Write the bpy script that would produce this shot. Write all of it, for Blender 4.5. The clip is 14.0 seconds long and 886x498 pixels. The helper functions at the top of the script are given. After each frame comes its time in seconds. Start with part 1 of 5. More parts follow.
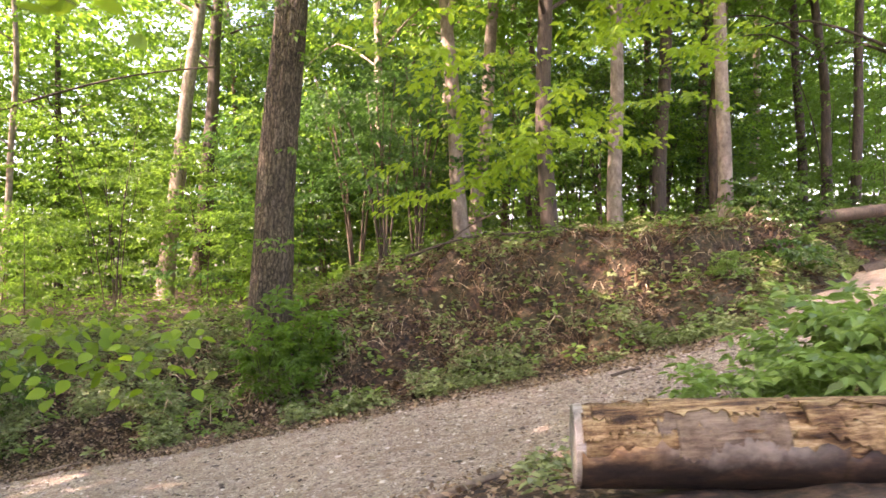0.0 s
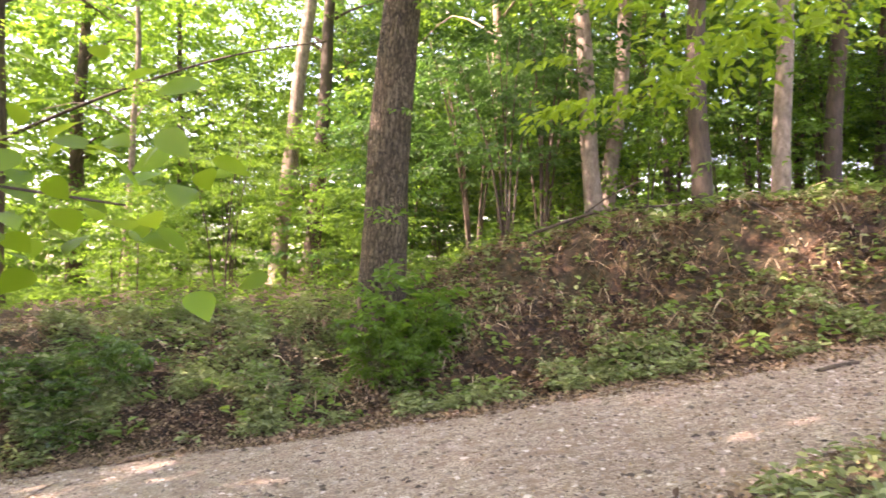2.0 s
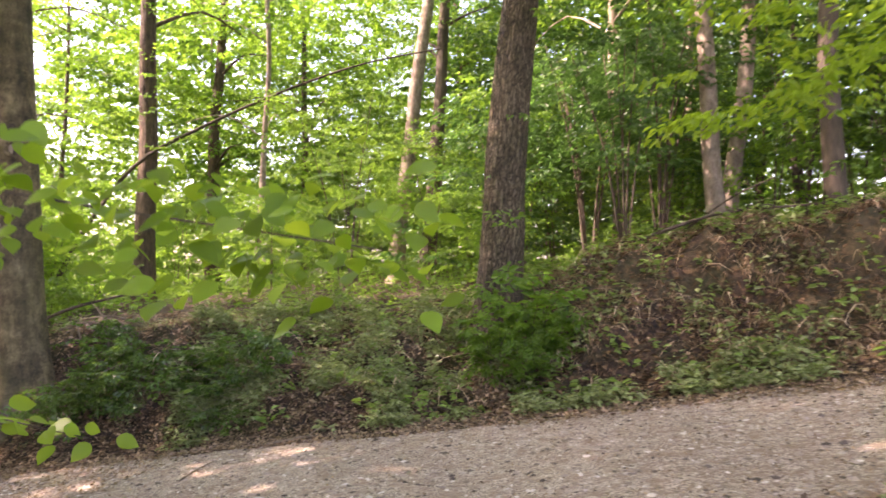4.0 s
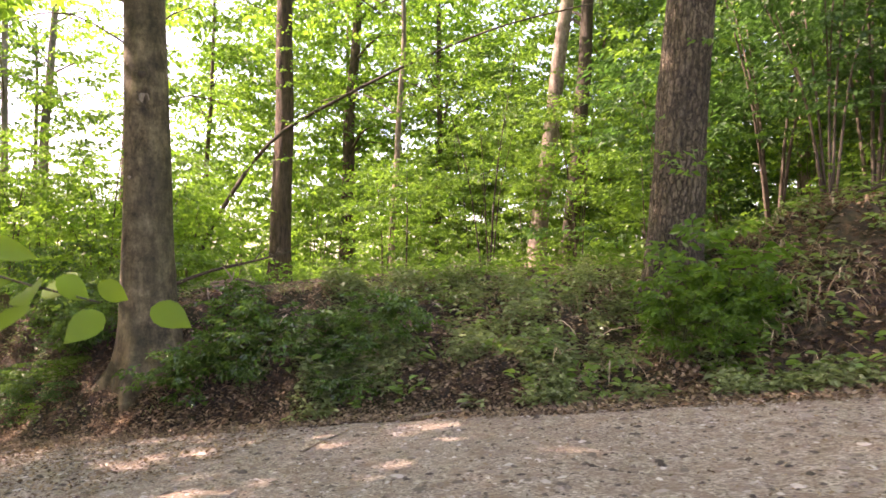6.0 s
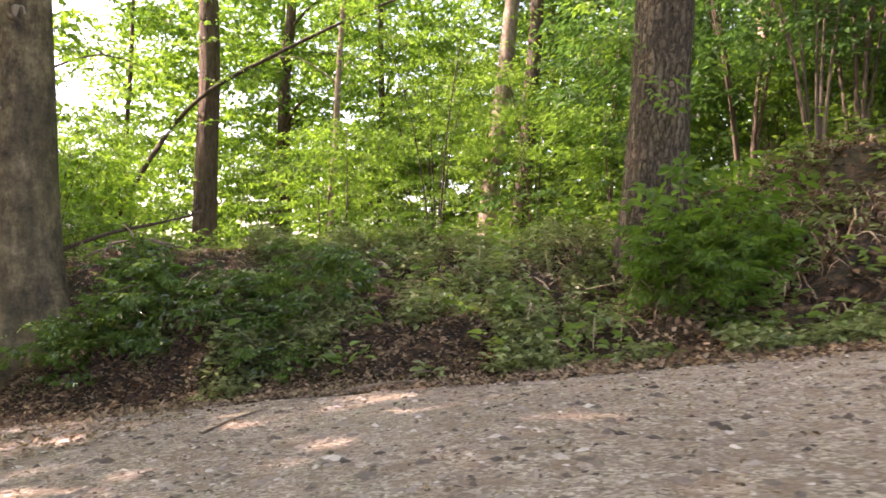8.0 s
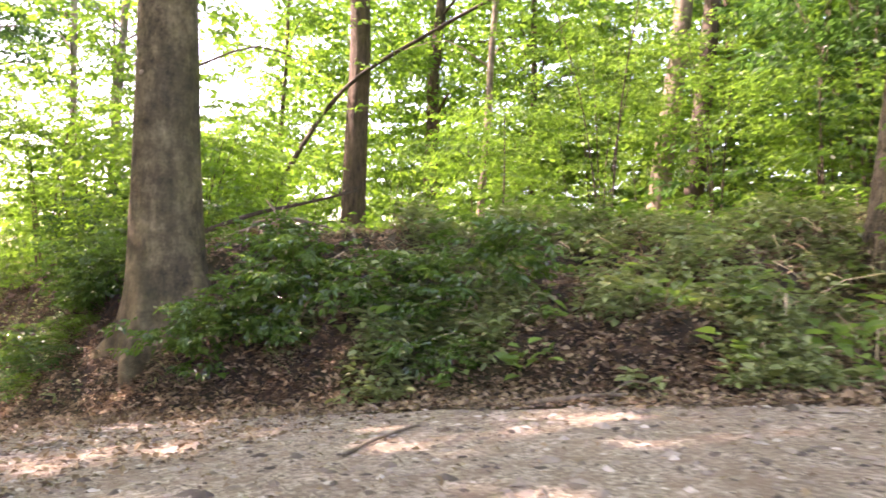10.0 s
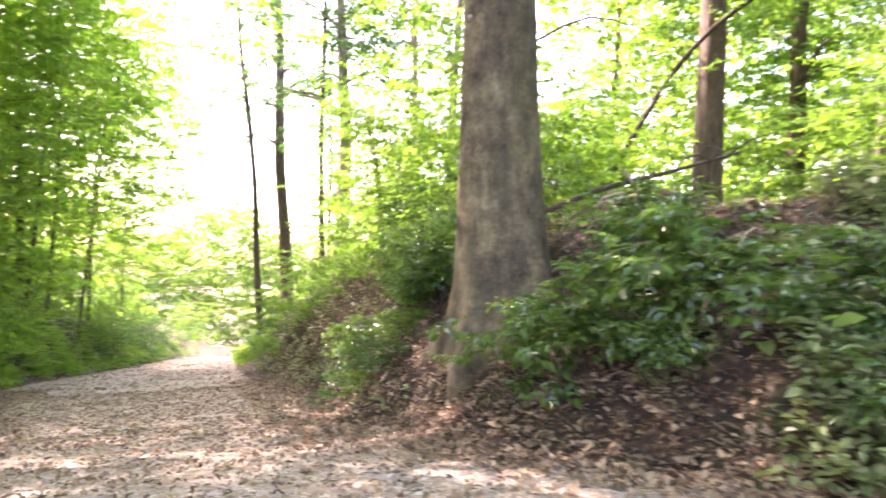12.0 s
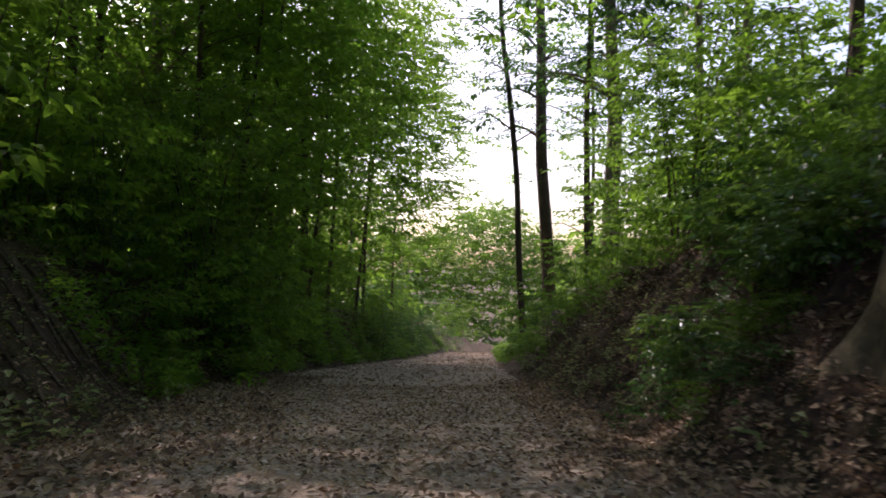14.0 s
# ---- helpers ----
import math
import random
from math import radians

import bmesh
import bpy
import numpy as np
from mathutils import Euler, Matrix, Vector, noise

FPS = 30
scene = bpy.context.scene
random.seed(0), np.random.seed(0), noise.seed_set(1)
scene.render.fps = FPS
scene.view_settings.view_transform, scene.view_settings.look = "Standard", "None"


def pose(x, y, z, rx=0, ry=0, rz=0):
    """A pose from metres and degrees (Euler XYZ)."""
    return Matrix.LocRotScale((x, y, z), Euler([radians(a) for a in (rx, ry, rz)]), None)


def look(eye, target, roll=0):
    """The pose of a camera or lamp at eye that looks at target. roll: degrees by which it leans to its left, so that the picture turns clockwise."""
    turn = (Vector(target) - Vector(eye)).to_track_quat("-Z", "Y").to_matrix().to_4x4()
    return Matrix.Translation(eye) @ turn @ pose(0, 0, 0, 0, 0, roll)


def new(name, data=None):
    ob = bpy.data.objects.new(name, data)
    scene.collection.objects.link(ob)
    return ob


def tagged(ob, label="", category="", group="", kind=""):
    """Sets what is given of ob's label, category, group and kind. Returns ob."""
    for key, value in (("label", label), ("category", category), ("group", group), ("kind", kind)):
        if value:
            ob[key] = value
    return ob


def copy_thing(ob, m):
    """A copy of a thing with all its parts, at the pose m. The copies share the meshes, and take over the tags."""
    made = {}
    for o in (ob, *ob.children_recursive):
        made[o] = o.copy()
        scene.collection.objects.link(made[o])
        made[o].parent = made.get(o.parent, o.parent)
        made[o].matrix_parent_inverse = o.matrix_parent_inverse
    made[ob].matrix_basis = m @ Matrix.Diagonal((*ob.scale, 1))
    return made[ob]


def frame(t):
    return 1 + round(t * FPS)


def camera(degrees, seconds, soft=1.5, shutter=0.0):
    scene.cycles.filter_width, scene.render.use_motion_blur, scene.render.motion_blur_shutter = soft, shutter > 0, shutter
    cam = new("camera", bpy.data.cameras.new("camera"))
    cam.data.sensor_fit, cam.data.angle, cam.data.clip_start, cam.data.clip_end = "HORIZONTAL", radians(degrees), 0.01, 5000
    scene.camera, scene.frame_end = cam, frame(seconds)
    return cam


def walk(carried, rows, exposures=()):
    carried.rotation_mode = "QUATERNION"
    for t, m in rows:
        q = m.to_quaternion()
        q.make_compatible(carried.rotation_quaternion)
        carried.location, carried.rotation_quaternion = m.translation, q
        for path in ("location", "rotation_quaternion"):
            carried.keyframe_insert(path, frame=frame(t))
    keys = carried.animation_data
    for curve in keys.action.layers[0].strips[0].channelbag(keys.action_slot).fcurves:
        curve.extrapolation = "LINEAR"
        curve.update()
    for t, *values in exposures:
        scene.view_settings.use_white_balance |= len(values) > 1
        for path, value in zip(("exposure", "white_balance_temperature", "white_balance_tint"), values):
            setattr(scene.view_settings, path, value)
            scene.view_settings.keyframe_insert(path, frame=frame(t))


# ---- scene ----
# ---------------------------------------------------------------- camera
cam = camera(65.6, 14.0, soft=1.6, shutter=0.5)
PATH = [
    (0, (0.058, 0.106, 0.958), (0.042, 2.105, 1.011), -1.3),
    (0.5, (-0.11, 0.438, 0.845), (-0.134, 2.437, 0.893), -1.2),
    (1, (-0.218, 0.944, 0.679), (-0.274, 2.942, 0.731), -1.0),
    (1.5, (-0.394, 1.452, 0.551), (-0.522, 3.447, 0.605), -0.7),
    (2, (-0.392, 1.799, 0.541), (-0.722, 3.771, 0.598), -0.7),
    (2.5, (-0.4, 1.767, 0.544), (-0.809, 3.724, 0.612), -0.7),
    (3, (-0.279, 1.147, 0.656), (-0.836, 3.066, 0.735), -0.5),
    (3.5, (-0.252, 1.202, 0.632), (-0.853, 3.109, 0.7), -0.5),
    (4, (-0.439, 1.416, 0.6), (-1.079, 3.311, 0.656), -0.5),
    (4.2, (-0.456, 1.579, 0.535), (-1.201, 3.434, 0.592), -0.3),
    (6.3, (-1.635, 3.02, -0.168), (-2.616, 4.761, -0.1), -0.0),
    (6.5, (-1.716, 3.125, -0.214), (-2.687, 4.872, -0.148), -0.0),
    (7, (-1.779, 3.535, -0.392), (-2.671, 5.324, -0.327), -0.1),
    (7.2, (-1.87, 3.716, -0.443), (-2.689, 5.54, -0.386), -0.3),
    (9.3, (-2.94, 5.001, -0.874), (-3.922, 6.742, -0.798), 0.4),
    (9.5, (-3.013, 5.165, -0.864), (-4.077, 6.857, -0.788), 0.5),
    (10, (-3.426, 5.449, -0.881), (-4.607, 7.062, -0.813), 0.8),
    (10.5, (-3.761, 5.684, -0.902), (-5.073, 7.191, -0.839), 0.9),
    (11, (-4.197, 5.991, -0.891), (-5.656, 7.358, -0.836), 1.1),
    (11.5, (-4.705, 6.295, -0.91), (-6.34, 7.446, -0.863), 1.1),
    (12, (-5.212, 6.541, -0.947), (-6.99, 7.457, -0.91), 1.0),
    (12.5, (-5.75, 6.633, -1.019), (-7.622, 7.337, -0.988), 1.5),
    (13, (-6.322, 6.702, -1.032), (-8.259, 7.199, -1.024), 1.3),
    (13.5, (-6.864, 6.7, -1.141), (-8.837, 7.029, -1.128), 1.4),
    (14, (-7.504, 6.741, -1.282), (-9.492, 6.961, -1.254), 1.3),
]
EXPOSE = [(0.0, 3.25, 7700, 41), (2.5, 3.45, 7650, 42), (3.5, 3.15, 7700, 42), (6.5, 2.93, 7700, 41), (9.0, 3.1, 7700, 41), (10.0, 3.38, 7500, 42), (11.5, 3.85, 7050, 42), (12.4, 3.9, 7000, 38), (13.0, 2.55, 6800, 32), (13.4, 1.3, 6600, 30), (14.0, 0.97, 6550, 30)]
walk(cam, [(t, look(eye, target, roll)) for t, eye, target, roll in PATH], EXPOSE)

# ---------------------------------------------------------------- daylight
SUN_AZ, SUN_EL = radians(-114), radians(44)
world = bpy.data.worlds.new("world")
scene.world = world
world.use_nodes = True
wn = world.node_tree.nodes
sky = wn.new("ShaderNodeTexSky")
sky.sky_type = "NISHITA"
sky.sun_disc = False
sky.sun_elevation, sky.sun_rotation = SUN_EL, SUN_AZ
sky.air_density, sky.dust_density = 1.0, 3.0
wn["Background"].inputs["Strength"].default_value = 0.15
world.node_tree.links.new(sky.outputs["Color"], wn["Background"].inputs["Color"])
sun_way = Vector((math.sin(SUN_AZ) * math.cos(SUN_EL), math.cos(SUN_AZ) * math.cos(SUN_EL), math.sin(SUN_EL)))
sun = new("sun", bpy.data.lights.new("sun", "SUN"))
sun.data.energy, sun.data.angle, sun.data.color = 2.5, radians(0.6), (1.0, 0.94, 0.86)
sun.matrix_world = look(sun_way * 80, (0, 0, 0))

rng = np.random.default_rng(7)


# ---------------------------------------------------------------- materials
def material(name):
    m = bpy.data.materials.new(name)
    m.use_nodes = True
    nt = m.node_tree
    return m, nt, nt.nodes["Principled BSDF"], nt.nodes["Material Output"]


def node(nt, kind, **values):
    n = nt.nodes.new(kind)
    for key, value in values.items():
        n.inputs[key.replace("_", " ")].default_value = value
    return n


def ramp(nt, fac, *stops):
    n = nt.nodes.new("ShaderNodeValToRGB")
    e = n.color_ramp.elements
    while len(e) < len(stops):
        e.new(0.5)
    for k, (at, col) in enumerate(stops):
        e[k].position, e[k].color = at, (*col, 1)
    nt.links.new(fac, n.inputs["Fac"])
    return n.outputs["Color"]


def noise_tex(nt, scale, detail=4.0, stretch=(1, 1, 1), rough=0.6):
    tc = nt.nodes.new("ShaderNodeTexCoord")
    mp = nt.nodes.new("ShaderNodeMapping")
    mp.inputs["Scale"].default_value = stretch
    nt.links.new(tc.outputs["Object"], mp.inputs["Vector"])
    n = node(nt, "ShaderNodeTexNoise", Scale=scale, Detail=detail, Roughness=rough)
    nt.links.new(mp.outputs["Vector"], n.inputs["Vector"])
    return n.outputs["Fac"]


def mixed(nt, fac, a, b, blend="MIX"):
    n = nt.nodes.new("ShaderNodeMix")
    n.data_type, n.blend_type = "RGBA", blend
    for slot, v in (("Factor", fac), ("A", a), ("B", b)):
        s = [i for i in n.inputs if i.name == slot and (slot == "Factor" or i.type == "RGBA")][0]
        if isinstance(v, (int, float)):
            s.default_value = v
        elif isinstance(v, tuple):
            s.default_value = (*v, 1)
        else:
            nt.links.new(v, s)
    return [o for o in n.outputs if o.type == "RGBA"][0]


def bumped(nt, bsdf, height, strength, distance):
    b = node(nt, "ShaderNodeBump", Strength=strength, Distance=distance)
    nt.links.new(height, b.inputs["Height"])
    nt.links.new(b.outputs["Normal"], bsdf.inputs["Normal"])


def leaf_material(name, dark, light, glow, share=0.5, rough=0.42, gloss=0.35):
    """A leaf: green varied leaf by leaf, that lets part of the light through."""
    m, nt, bsdf, out = material(name)
    geo = nt.nodes.new("ShaderNodeNewGeometry")
    info = nt.nodes.new("ShaderNodeObjectInfo")
    col = ramp(nt, geo.outputs["Random Per Island"], (0.0, dark), (0.75, light), (1.0, tuple(min(1, c * 1.25) for c in light)))
    tint = ramp(nt, info.outputs["Random"], (0.0, (0.85, 0.9, 0.8)), (1.0, (1.12, 1.08, 1.0)))
    col = mixed(nt, 1.0, col, tint, "MULTIPLY")
    nt.links.new(col, bsdf.inputs["Base Color"])
    bsdf.inputs["Roughness"].default_value = rough
    bsdf.inputs["Specular IOR Level"].default_value = gloss
    tr = nt.nodes.new("ShaderNodeBsdfTranslucent")
    tcol = ramp(nt, geo.outputs["Random Per Island"], (0.0, tuple(c * 0.75 for c in glow)), (1.0, glow))
    nt.links.new(mixed(nt, 1.0, tcol, tint, "MULTIPLY"), tr.inputs["Color"])
    mx = nt.nodes.new("ShaderNodeMixShader")
    mx.inputs["Fac"].default_value = share
    nt.links.new(bsdf.outputs[0], mx.inputs[1])
    nt.links.new(tr.outputs[0], mx.inputs[2])
    nt.links.new(mx.outputs[0], out.inputs["Surface"])
    return m


def bark_material(name, dark, light, groove, stretch, depth, patch=None):
    m, nt, bsdf, out = material(name)
    fine = noise_tex(nt, groove, 8, stretch, 0.72)
    broad = noise_tex(nt, 1.5, 6)
    col = ramp(nt, fine, (0.3, dark), (0.62, light))
    if patch:
        col = mixed(nt, ramp(nt, broad, (0.5, (0, 0, 0)), (0.62, (1, 1, 1))), col, patch)
    col = mixed(nt, 0.8, col, ramp(nt, noise_tex(nt, 0.8, 5), (0.3, (0.5, 0.5, 0.46)), (0.7, (1.2, 1.16, 1.05))), "MULTIPLY")
    nt.links.new(col, bsdf.inputs["Base Color"])
    bsdf.inputs["Roughness"].default_value = 0.85
    bumped(nt, bsdf, fine, 0.9, depth)
    return m


def beech_bark():
    """Smooth beech: brown-grey with pale lichen blotches, olive algae and level wrinkles."""
    m, nt, bsdf, out = material("beech_bark")
    wrinkle = noise_tex(nt, 2.2, 7, (0.7, 0.7, 2.4), 0.72)
    blotch, speck, algae = noise_tex(nt, 3.4, 8, (1, 1, 0.7), 0.72), noise_tex(nt, 26, 5), noise_tex(nt, 0.9, 5, (1, 1, 0.4))
    col = ramp(nt, blotch, (0.36, (0.034, 0.025, 0.013)), (0.47, (0.135, 0.104, 0.06)), (0.57, (0.235, 0.185, 0.108)), (0.69, (0.38, 0.31, 0.2)))
    col = mixed(nt, ramp(nt, algae, (0.42, (0, 0, 0)), (0.6, (0.6, 0.6, 0.6))), col, (0.085, 0.078, 0.04))
    streak = noise_tex(nt, 6.5, 7, (1, 1, 0.22), 0.7)
    col = mixed(nt, 0.6, col, ramp(nt, streak, (0.36, (0.4, 0.38, 0.34)), (0.52, (1.03, 0.98, 0.88)), (0.66, (1.75, 1.64, 1.42))), "MULTIPLY")
    col = mixed(nt, 0.45, col, ramp(nt, wrinkle, (0.38, (0.45, 0.42, 0.4)), (0.55, (1.1, 1.1, 1.08))), "MULTIPLY")
    col = mixed(nt, 0.5, col, ramp(nt, speck, (0.35, (0.6, 0.6, 0.6)), (0.65, (1.25, 1.25, 1.25))), "MULTIPLY")
    nt.links.new(col, bsdf.inputs["Base Color"])
    bsdf.inputs["Roughness"].default_value = 0.8
    bumped(nt, bsdf, mixed(nt, 0.6, wrinkle, blotch), 0.9, 0.05)
    return m


def old_bark():
    """Thick bark in broken plates with deep dark furrows."""
    m, nt, bsdf, out = material("old_bark")
    tc = nt.nodes.new("ShaderNodeTexCoord")
    mp = nt.nodes.new("ShaderNodeMapping")
    mp.inputs["Scale"].default_value = (1.0, 1.0, 0.17)
    nt.links.new(tc.outputs["Object"], mp.inputs["Vector"])
    warp = noise_tex(nt, 4, 5)
    shift = nt.nodes.new("ShaderNodeVectorMath")
    shift.operation = "MULTIPLY_ADD"
    nt.links.new(warp, shift.inputs[0])
    shift.inputs[1].default_value = (0.22, 0.22, 0.22)
    nt.links.new(mp.outputs["Vector"], shift.inputs[2])
    vor = node(nt, "ShaderNodeTexVoronoi", Scale=13.0)
    vor.feature = "DISTANCE_TO_EDGE"
    nt.links.new(shift.outputs["Vector"], vor.inputs["Vector"])
    fine, broad = noise_tex(nt, 18, 7, (1.6, 1.6, 0.7), 0.7), noise_tex(nt, 1.3, 5)
    col = ramp(nt, fine, (0.34, (0.06, 0.045, 0.029)), (0.62, (0.28, 0.225, 0.152)))
    col = mixed(nt, 1.0, col, ramp(nt, vor.outputs["Distance"], (0.0, (0.3, 0.28, 0.26)), (0.2, (1, 1, 1))), "MULTIPLY")
    col = mixed(nt, 0.8, col, ramp(nt, broad, (0.35, (0.5, 0.5, 0.45)), (0.65, (1.15, 1.1, 1.0))), "MULTIPLY")
    nt.links.new(col, bsdf.inputs["Base Color"])
    bsdf.inputs["Roughness"].default_value = 0.9
    bumped(nt, bsdf, mixed(nt, 0.35, ramp(nt, vor.outputs["Distance"], (0.0, (0, 0, 0)), (0.25, (1, 1, 1))), fine), 1.0, 0.06)
    return m


LEAF = leaf_material("beech_leaf", (0.034, 0.082, 0.016), (0.072, 0.158, 0.028), (0.235, 0.44, 0.05), 0.5, 0.42)
# fresh green; on trees and bushes over the track its lightness stands for sunlight
LEAF_LIME = leaf_material("lime_leaf", (0.05, 0.13, 0.018), (0.098, 0.215, 0.03), (0.29, 0.54, 0.05), 0.55, 0.42)
# darker copy of the leaf: the shade of the wood put into its colour
LEAF_SHADED = leaf_material("shaded_leaf", (0.020, 0.056, 0.016), (0.044, 0.105, 0.03), (0.10, 0.25, 0.045), 0.4, 0.4)
LEAF_GLOSS = leaf_material("bramble_leaf", (0.02, 0.052, 0.015), (0.072, 0.15, 0.038), (0.2, 0.37, 0.055), 0.33, 0.2, 0.6)
LEAF_ELDER = leaf_material("elder_leaf", (0.07, 0.145, 0.04), (0.18, 0.30, 0.09), (0.30, 0.48, 0.08), 0.45, 0.35)
LEAF_HERB = leaf_material("herb_leaf", (0.10, 0.145, 0.06), (0.30, 0.35, 0.17), (0.30, 0.38, 0.11), 0.35, 0.35)
LITTER_OLD = leaf_material("rotted_leaf", (0.04, 0.02, 0.012), (0.24, 0.14, 0.082), (0.16, 0.075, 0.035), 0.12, 0.6)
LITTER = leaf_material("dry_leaf", (0.068, 0.04, 0.027), (0.36, 0.252, 0.172), (0.22, 0.125, 0.065), 0.15, 0.6)
BARK_OAK = bark_material("furrowed_bark", (0.018, 0.011, 0.007), (0.17, 0.115, 0.08), 5, (2.4, 2.4, 0.55), 0.07)
BARK_OLD = old_bark()
BARK_BEECH = beech_bark()
BARK_PALE = bark_material("pale_bark", (0.11, 0.08, 0.06), (0.38, 0.31, 0.25), 6, (1.4, 1.4, 0.8), 0.012)
BARK_DARK = bark_material("dark_bark", (0.035, 0.027, 0.02), (0.12, 0.09, 0.065), 9, (2.6, 2.6, 0.5), 0.02)
TWIG = bark_material("twig_bark", (0.05, 0.035, 0.025), (0.13, 0.10, 0.07), 14, (1, 1, 1), 0.003)
DEADWOOD = bark_material("dead_wood", (0.10, 0.075, 0.055), (0.28, 0.22, 0.17), 8, (2, 2, 0.6), 0.008)


def soil_material():
    m, nt, bsdf, out = material("woodland_soil")
    a, b, c = noise_tex(nt, 0.9, 4), noise_tex(nt, 11, 6), noise_tex(nt, 60, 3)
    col = ramp(nt, b, (0.36, (0.011, 0.0065, 0.0045)), (0.52, (0.05, 0.028, 0.015)), (0.68, (0.16, 0.092, 0.05)))
    col = mixed(nt, ramp(nt, a, (0.45, (0, 0, 0)), (0.7, (0.5, 0.5, 0.5))), col, (0.075, 0.085, 0.03))
    nt.links.new(col, bsdf.inputs["Base Color"])
    bsdf.inputs["Roughness"].default_value = 0.95
    bumped(nt, bsdf, mixed(nt, 0.5, b, c), 1.0, 0.06)
    return m


def gravel_material():
    m, nt, bsdf, out = material("gravel_track")
    tc = nt.nodes.new("ShaderNodeTexCoord")
    vor = node(nt, "ShaderNodeTexVoronoi", Scale=55.0)
    nt.links.new(tc.outputs["Object"], vor.inputs["Vector"])
    grit = noise_tex(nt, 130, 4)
    broad = noise_tex(nt, 0.7, 4)
    mid = noise_tex(nt, 6, 5)
    sep = nt.nodes.new("ShaderNodeSeparateColor")
    nt.links.new(vor.outputs["Color"], sep.inputs["Color"])
    col = ramp(nt, sep.outputs["Red"], (0.0, (0.17, 0.136, 0.10)), (0.6, (0.375, 0.305, 0.235)), (1.0, (0.62, 0.53, 0.43)))
    col = mixed(nt, ramp(nt, mid, (0.42, (0, 0, 0)), (0.66, (0.85, 0.85, 0.85))), col, (0.24, 0.168, 0.116))
    col = mixed(nt, 0.5, col, ramp(nt, broad, (0.3, (0.72, 0.66, 0.6)), (0.7, (1.15, 1.13, 1.1))), "MULTIPLY")
    col = mixed(nt, 0.45, col, ramp(nt, grit, (0.3, (0.5, 0.5, 0.5)), (0.7, (1.3, 1.3, 1.3))), "MULTIPLY")
    nt.links.new(col, bsdf.inputs["Base Color"])
    bsdf.inputs["Roughness"].default_value = 0.92
    bumped(nt, bsdf, mixed(nt, 0.5, vor.outputs["Distance"], grit), 0.8, 0.012)
    return m


def stone_material():
    m, nt, bsdf, out = material("track_stone")
    geo = nt.nodes.new("ShaderNodeNewGeometry")
    col = ramp(nt, geo.outputs["Random Per Island"], (0.0, (0.06, 0.045, 0.035)), (0.5, (0.28, 0.22, 0.175)), (0.85, (0.42, 0.35, 0.29)), (1.0, (0.68, 0.60, 0.52)))
    n = noise_tex(nt, 40, 5)
    nt.links.new(mixed(nt, 0.5, col, ramp(nt, n, (0.3, (0.6, 0.6, 0.6)), (0.7, (1.2, 1.2, 1.2))), "MULTIPLY"), bsdf.inputs["Base Color"])
    bsdf.inputs["Roughness"].default_value = 0.9
    bumped(nt, bsdf, n, 0.5, 0.004)
    return m


SOIL, GRAVEL, STONE = soil_material(), gravel_material(), stone_material()


# ---------------------------------------------------------------- the lie of the land
def smooth(v):
    v = np.clip(v, 0, 1)
    return v * v * (3 - 2 * v)


def road_z(x):
    return np.interp(x, [-110, -85, -60, -40, -20, -13.8, -10.2, -8, -5.3, -2.1, 0, 2.4, 6, 12, 20, 60],
                     [-20, -14.5, -8.5, -6.2, -3.75, -2.95, -2.38, -2.05, -1.72, -1.37, -1.05, -0.53, 0.25, 1.3, 2.5, 6.0])


def north_edge(x):
    return np.interp(x, [-100, -80, -66, -56, -33, -20, -15, -12, -10, -8, -5.5, -3, 0, 2, 3.5, 4.7, 6.7, 9, 14, 30],
                     [48, 32, 21, 16.0, 12.0, 10.2, 9.6, 8.85, 8.9, 9.2, 9.8, 10.4, 10.85, 10.3, 10.2, 10.6, 12.3, 15.0, 19.0, 30.0])


def south_edge(x):
    return np.interp(x, [-100, -80, -66, -56, -40, -30, -21, -14, -11, -8, -5, -3, -1.5, -0.5, 1, 3, 5.4, 7, 9, 14, 30],
                     [40, 25, 15.5, 11.6, 7.4, 4.8, 3.5, 4.2, 3.6, 2.0, 1.2, 2.0, 3.8, 5.6, 6.2, 7.2, 9.0, 10.3, 12.2, 16.0, 27.0])


def bumps(x, y):
    return (0.05 * np.sin(1.7 * x + 0.6 * y) * np.sin(1.1 * y - 0.5 * x + 1) + 0.03 * np.sin(3.9 * x - 2.1 * y + 2) * np.sin(3.1 * y + 1.3 * x)
            + 0.018 * np.sin(8.3 * x + 5.1 * y) * np.sin(7.7 * y - 4.0 * x) + 0.01 * np.sin(17 * x - 6 * y) * np.sin(15 * y + 8 * x))


